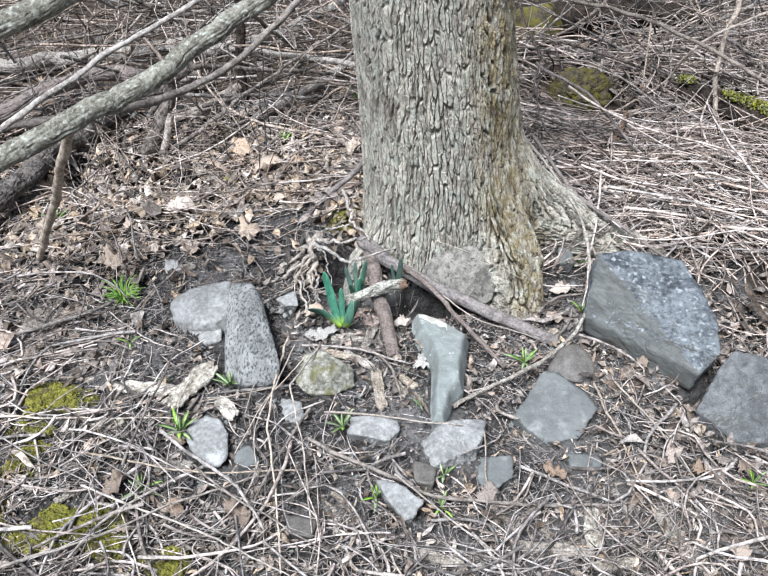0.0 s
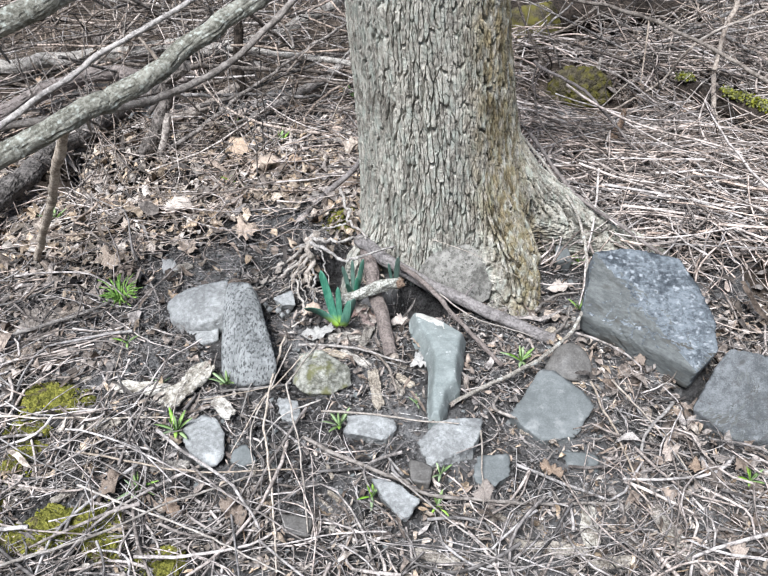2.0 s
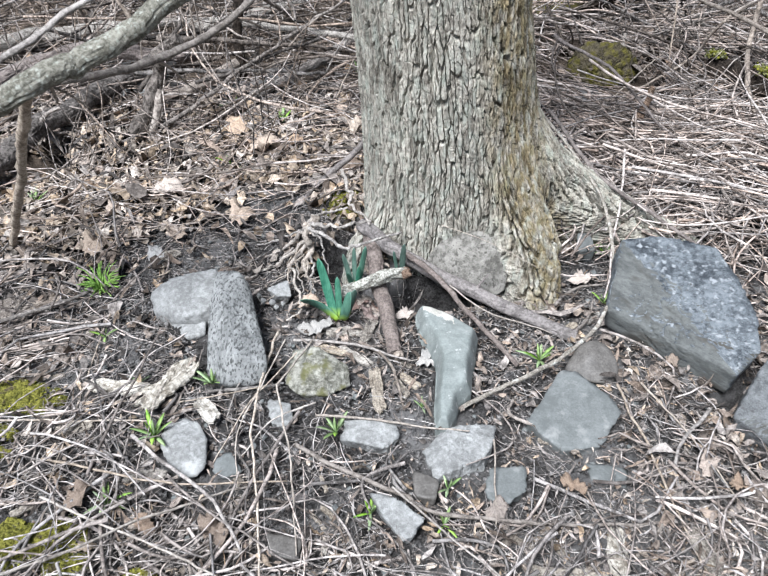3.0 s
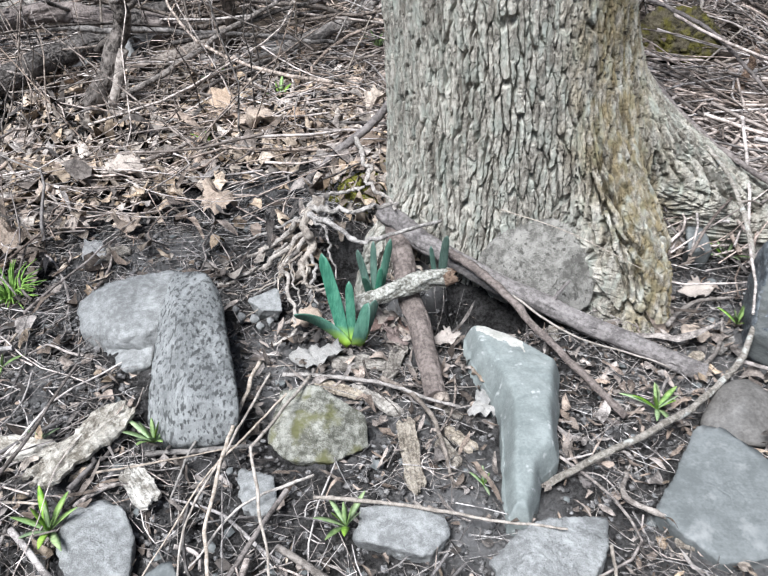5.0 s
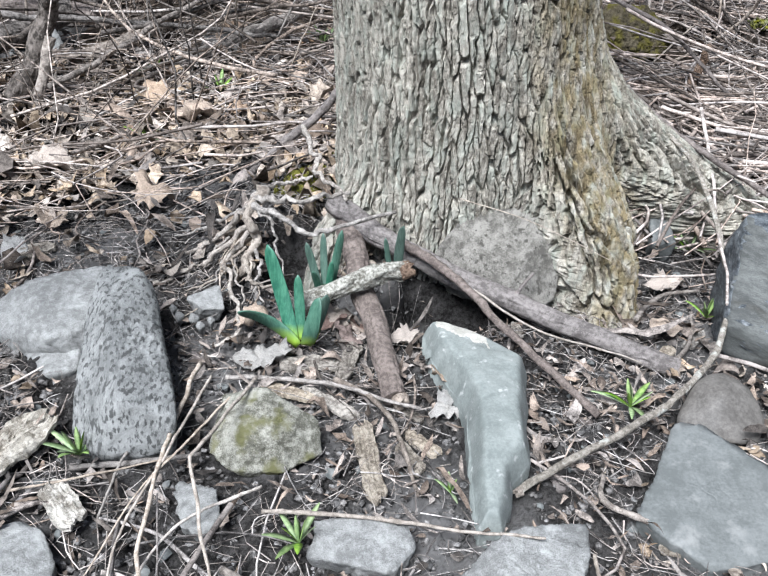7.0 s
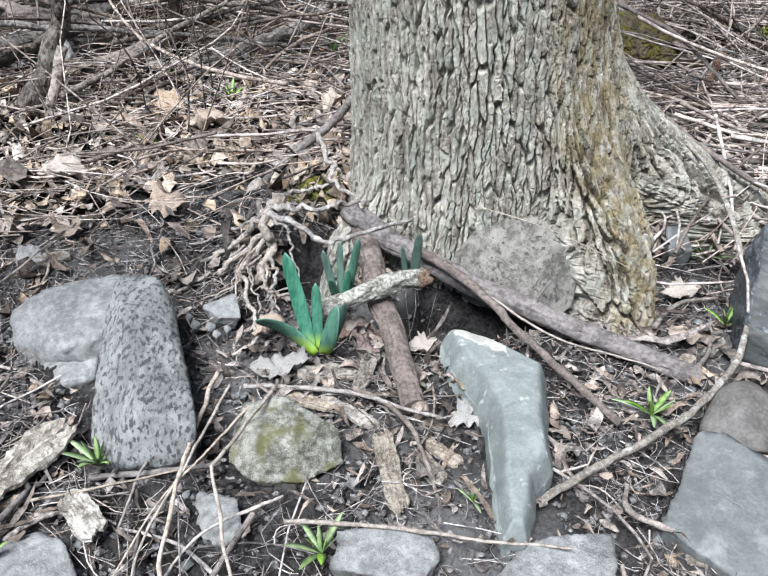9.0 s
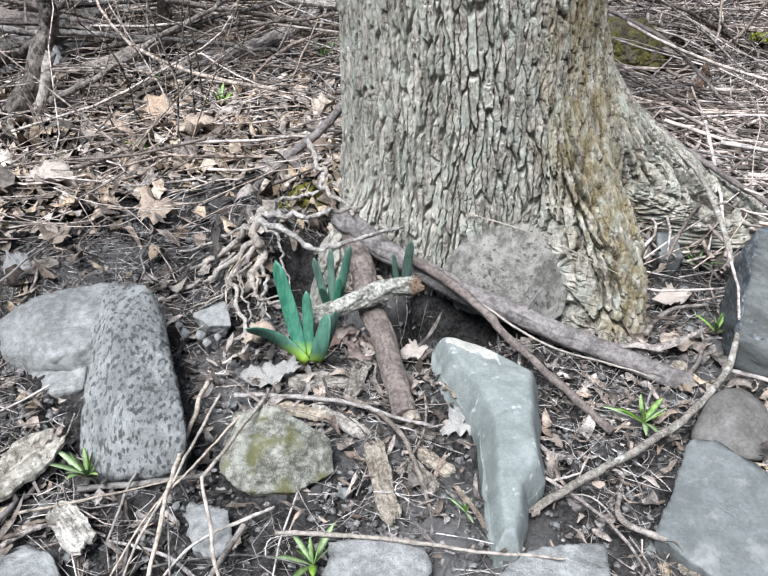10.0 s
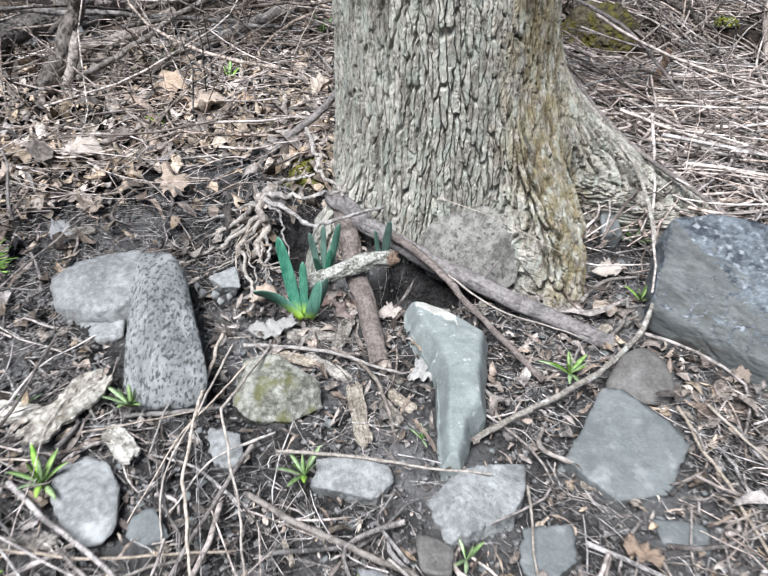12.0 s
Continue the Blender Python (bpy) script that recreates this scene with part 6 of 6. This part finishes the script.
straw_sets.append(straws(*outer(1000), (0.08, 0.4), (0.0012, 0.0036), 0.7, (0.004, 0.03), None, 1.0, 5, 3))
straw_sets.append(straws(*scatter(1000, (0.45, 2.72), (2.5, 3.7), 0.2), (0.10, 0.45), (0.0012, 0.0042), 0.6, (0.008, 0.11), None, 1.6, 7))
stuff("straw_litter", *joined(straw_sets), STRAW, "tangled dry pinkish-tan straw and stems on the ground", "straw")
grey_sets = [straws(*scatter(75, (-0.95, 0.72), (0.05, 1.28), 0.1), (0.18, 0.5), (0.0016, 0.0038), 0.35, (0.014, 0.036), None, 0.6, 10, 6),
             straws(*scatter(160, (-1.3, 1.3), (-0.36, 1.85), 0.15), (0.06, 0.30), (0.0012, 0.0036), 0.5, (0.008, 0.03), None, 0.8, 8, 5)]
grey_sets.append(straws(*scatter(420, (-1.5, 1.36), (-0.38, 1.85), 0.15), (0.05, 0.30), (0.0007, 0.0030), 0.8, (0.004, 0.03), None, 1.0, 7))
grey_sets.append(straws(*scatter(110, (-0.95, 0.70), (0.95, 1.22), 0.10), (0.15, 0.50), (0.0008, 0.0021), 0.5, (0.014, 0.040), None, 0.6, 12, 5))
grey_sets.append(straws(*scatter(2200, (-0.95, 0.55), (1.2, 1.30), 0.15), (0.015, 0.075), (0.0006, 0.0018), 0.5, (0.004, 0.022), None, 1.0, 4, 3))
grey_sets.append(straws(*fore, (0.03, 0.26), (0.0009, 0.0040), 0.8, (0.006, 0.026), None, 1.0, 8))
stuff("straw_litter", *joined(grey_sets), GREYSTRAW, "bleached grey-tan straw scattered before the stones", "straw")
stuff("rootlets", *straws(*scatter(7500, (-0.8, 0.75), (1.0, 1.95), 0.9), (0.015, 0.075), (0.00025, 0.0009), 2.8, (0.003, 0.018), None, 0.5, 8, 3),
      ROOTLET, "fine curly rootlets and fibres in the soil", "rootlets")
leaf_sets = []
leaf_sets.append(flakes(*scatter(2200, (-1.5, 1.36), (-0.38, 1.85), 0.15), (0.006, 0.030), (0.003, 0.016)))
leaf_sets.append(flakes(*scatter(2200, (0.56, 0.95), (1.6, 1.68), 0.2), (0.006, 0.030), (0.003, 0.018)))
leaf_sets.append(flakes(*scatter(1500, (-0.95, 0.55), (1.2, 1.40), 0.1), (0.012, 0.045), (0.004, 0.020), 6, 3, (0.06, 0.16)))
leaf_sets.append(flakes(*scatter(700, (0.45, 1.55), (2.2, 3.0), 0.2), (0.025, 0.07), (0.006, 0.04), 6, 3, (0.09, 0.22)))
leaf_sets.append(flakes(*scatter(900, (-1.5, 1.7), (0.2, 2.8), 0.1), (0.02, 0.07), (0.006, 0.03), 6, 3, (0.10, 0.25)))
leaf_sets.append(flakes(*scatter(600, (-0.12, 1.42), (0.50, 1.66), 1.0), (0.006, 0.026), (0.004, 0.016), 5, 3, (0.10, 0.5)))
leaf_sets.append(flakes(*scatter(380, (-0.4, 1.25), (0.55, 1.75), 0.9), (0.010, 0.034), (0.004, 0.014), 6, 3, (0.10, 0.28)))
leaf_sets.append(flakes(*scatter(1100, (0.45, 2.7), (2.4, 3.7), 0.2), (0.012, 0.05), (0.01, 0.07)))
leaf_sets.append(flakes(*outer(2400), (0.015, 0.05), (0.002, 0.02)))
leaf_sets.append(flakes(*scatter(2300, (-1.8, 1.75), (0.35, 2.85), 0.15), (0.010, 0.042), (0.002, 0.022)))
leaf_sets.append(flakes(*scatter(1200, (0.4, 1.6), (2.3, 3.1), 0.2), (0.008, 0.034), (0.002, 0.02)))
leaf_sets.append(flakes(*scatter(4200, (-0.95, 0.55), (1.15, 1.5), 0.2), (0.004, 0.015), (0.002, 0.010)))
leaf_sets.append(flakes(*scatter(150, (-0.95, 0.55), (1.15, 1.45), 0.15), (0.016, 0.030), (0.004, 0.02)))
leaf_sets.append(flakes(*scatter(1700, (-0.7, 1.0), (0.8, 1.95), 0.45), (0.003, 0.012), (0.002, 0.009), 5, 3, (0.15, 0.6)))
stuff("leaf_litter", *joined(leaf_sets), FLAKE, "crumbled brown leaf fragments over the soil", "leaf litter")
stuff("leaf_carpet", *joined([
    flakes(*scatter(6600, (-1.5, 1.80), (0.15, 2.7), 0.05), (0.009, 0.036), (0.004, 0.028), 6, 4, (0.25, 0.85)),
    flakes(*scatter(1100, (-1.3, 0.6), (-0.3, 1.85), 0.15), (0.008, 0.032), (0.003, 0.014), 6, 3, (0.10, 0.5)),
    flakes(*scatter(2400, (-0.25, 0.55), (1.3, 1.20), 0.1), (0.006, 0.026), (0.002, 0.012), 6, 3, (0.10, 0.4)),
    flakes(*scatter(700, (0.55, 1.15), (1.2, 1.65), 0.1), (0.006, 0.026), (0.002, 0.014), 6, 3, (0.12, 0.5)),
]), LEAFBITS, "broken tan dead leaves carpeting the ground", "leaf litter")
stuff("twig_litter", *joined([
    straws(*scatter(300, (-1.7, 1.8), (0.2, 3.6), 0.3), (0.08, 0.40), (0.0013, 0.0050), 1.0, (0.01, 0.05), None, 1.2, 7, 6),
    straws(*scatter(280, (0.50, 1.98), (2.2, 3.3), 0.3), (0.12, 0.5), (0.0014, 0.0045), 0.7, (0.02, 0.07), None, 1.2, 7, 6),
    straws(*scatter(260, (-0.95, 0.6), (1.1, 1.5), 0.3), (0.06, 0.3), (0.0010, 0.0030), 0.7, (0.008, 0.02), None, 0.4, 7, 6),
]), TWIG, "scattered thin dark brown twigs", "twigs")
brush_x, brush_y = rng.uniform(-2.2, 2.6, 560), rng.uniform(2.85, 4.8, 560)
brush_y = brush_y + 0.3 * (brush_x > 0.4)
stuff("brush_tangle", *joined([
    straws(brush_x, brush_y, (0.25, 1.0), (0.0018, 0.006), 0.9, (0.02, 0.22), None, 2.6, 10, 6),
    straws(rng.uniform(-1.5, -0.25, 45), rng.uniform(2.25, 2.9, 45), (0.2, 0.6), (0.0014, 0.005), 0.9, (0.01, 0.10), None, 2.0, 9, 5),
    stems(800, (-2.3, 3.0), (2.7, 4.9), (0.3, 1.1), (0.0014, 0.0065), (0.15, 1.2)),
    stems(110, (1.15, 2.5), (2.3, 3.2), (0.25, 0.8), (0.0012, 0.004), (0.1, 0.7)),
    stems(55, (-0.95, 2.1), (-0.2, 2.9), (0.25, 0.8), (0.0010, 0.0026), (0.8, 1.5)),
    stems(45, (0.95, 2.0), (1.7, 2.9), (0.2, 0.6), (0.0010, 0.0030), (0.2, 1.2)),
]), BRUSH, "dense tangle of dead brush stems behind the tree", "brush")
for k in range(60):
    x, y = (rng.uniform(-1.9, 0.0), rng.uniform(2.6, 4.4)) if k < 36 else (rng.uniform(0.55, 2.2), rng.uniform(3.15, 4.5))
    a, ln, rr = rng.uniform(-0.9, 0.9) + (0.6 if k < 36 else -0.3), rng.uniform(0.35, 1.1), rng.uniform(0.005, 0.0104)
    z0, rise = rng.uniform(0.01, 0.22), rng.normal() * 0.2
    dx, dy = ln / 2 * math.cos(a), ln / 2 * math.sin(a)
    limb = stick("branch", [(x - dx, y - dy, max(0.01, z0 - rise * ln)), (x + rng.normal() * 0.04, y + rng.normal() * 0.04, z0), (x + dx, y + dy, max(0.01, z0 + rise * ln))],
          rr, rr * 0.6, DEADWOOD, "grey dead branch lying in the brush", "branch", "dead branches in the brush", 8, 1.0, 200 + k, 0.25)
    for j in (-0.35, 0.1, 0.4):
        sx, sy, sz = x + 2 * j * dx, y + 2 * j * dy, max(0.015, z0 + 2 * j * rise * ln)
        side_twig(limb, (sx, sy, sz), (sx + rng.normal() * 0.08, sy + rng.normal() * 0.08, sz + rng.uniform(0.02, 0.22)), rr * 0.4, STICK, seed=3 * k + int(10 * j))
near_x, near_y = scatter(26000, (-0.62, 0.95), (0.72, 2.1), 1.0)
open_soil = rng.random(len(near_x)) < 0.25 + 0.75 * soil_share(near_x, near_y)
crumbs(near_x[open_soil], near_y[open_soil], (0.0012, 0.0055), CRUMB, "soil_crumbs", "loose crumbs of dark soil", "soil")
crumbs(*scatter(420, (-0.6, 0.9), (0.8, 1.9), 1.0), (0.003, 0.008), GREY, "gravel", "small grey pebbles in the soil", "gravel", 0.2)


def moss(cx, cy, rx, ry, n, seed, z=None):
    r = np.random.default_rng(seed)
    q, a = np.sqrt(r.random(n)), r.uniform(0, 2 * np.pi, n)
    x, y = cx + rx * q * np.cos(a) * (0.7 + 0.3 * np.cos(3 * a + seed)), cy + ry * q * np.sin(a)
    return x, y


MX, MY, cushions = [], [], []
for k, (cx, cy, rx, ry, n) in enumerate([(-0.585, 1.332, 0.085, 0.050, 1000), (-0.598, 1.16, 0.040, 0.060, 420), (-0.50, 0.998, 0.075, 0.048, 900), (-0.285, 0.922, 0.055, 0.035, 500), (-0.63, 1.03, 0.05, 0.06, 350),
                                          (-0.38, 0.96, 0.04, 0.03, 150), (0.0, 1.98, 0.05, 0.07, 300), (0.07, 2.13, 0.03, 0.03, 150), (-0.60, 1.245, 0.05, 0.03, 220), (-0.42, 1.03, 0.05, 0.04, 160)]):
    x, y = moss(cx, cy, rx, ry, int(1.2 * n), k)
    MX.append(x)
    MY.append(y)
    gx, gy = np.meshgrid(np.linspace(cx - 1.15 * rx, cx + 1.15 * rx, 64), np.linspace(cy - 1.15 * ry, cy + 1.15 * ry, 64))
    fill = 1 - ((gx - cx) / rx) ** 2 - ((gy - cy) / ry) ** 2 + 0.9 * fbm(gx * 30, gy * 30, 70 + k, 3) - 0.1
    tuft = 0.5 - cells(gx * 190, gy * 190, 80 + k)[0]
    gz = ground_z(gx, gy) + np.where(fill > 0, 0.010 + 0.012 * np.clip(fill, 0, 1) + 0.007 * tuft + 0.0015 * fbm(gx * 300, gy * 300, 90 + k, 2), -0.03)
    idx = np.arange(64 * 64).reshape(64, 64)
    keep = np.stack([idx[:-1, :-1], idx[:-1, 1:], idx[1:, 1:], idx[1:, :-1]], -1)[(fill[:-1, :-1] > -0.2)]
    cushions.append((np.stack([gx, gy, gz], -1).reshape(-1, 3), keep))
stuff("moss_cushions", *joined(cushions), MOSSBED, "soft cushions of yellow-green moss", "moss", False)
crumbs(np.concatenate(MX), np.concatenate(MY), (0.0010, 0.0026), MOSS, "moss", "loose tips of yellow-green moss on the soil", "moss", -6.5)
LX = rng.uniform(0, 1, 900)
LX = np.where(LX < 0.2, 0.5 * LX - 0.55, LX)
lx, ly = 1.325 + 0.14 * LX, 2.87 - 0.215 * LX
base, faces = ball(1)
s = rng.uniform(0.003, 0.0065, 900)[:, None, None]
V = base[None] * s + np.stack([lx + rng.normal(0, 0.014, 900), ly + rng.normal(0, 0.018, 900) - 0.01, 0.106 + rng.normal(0, 0.006, 900)], -1)[:, None]
stuff("log_moss", V.reshape(-1, 3), (np.array(faces)[None] + (np.arange(900) * len(base))[:, None, None]).reshape(-1, 3), MOSS, "yellow-green moss along a rotten log", "moss")
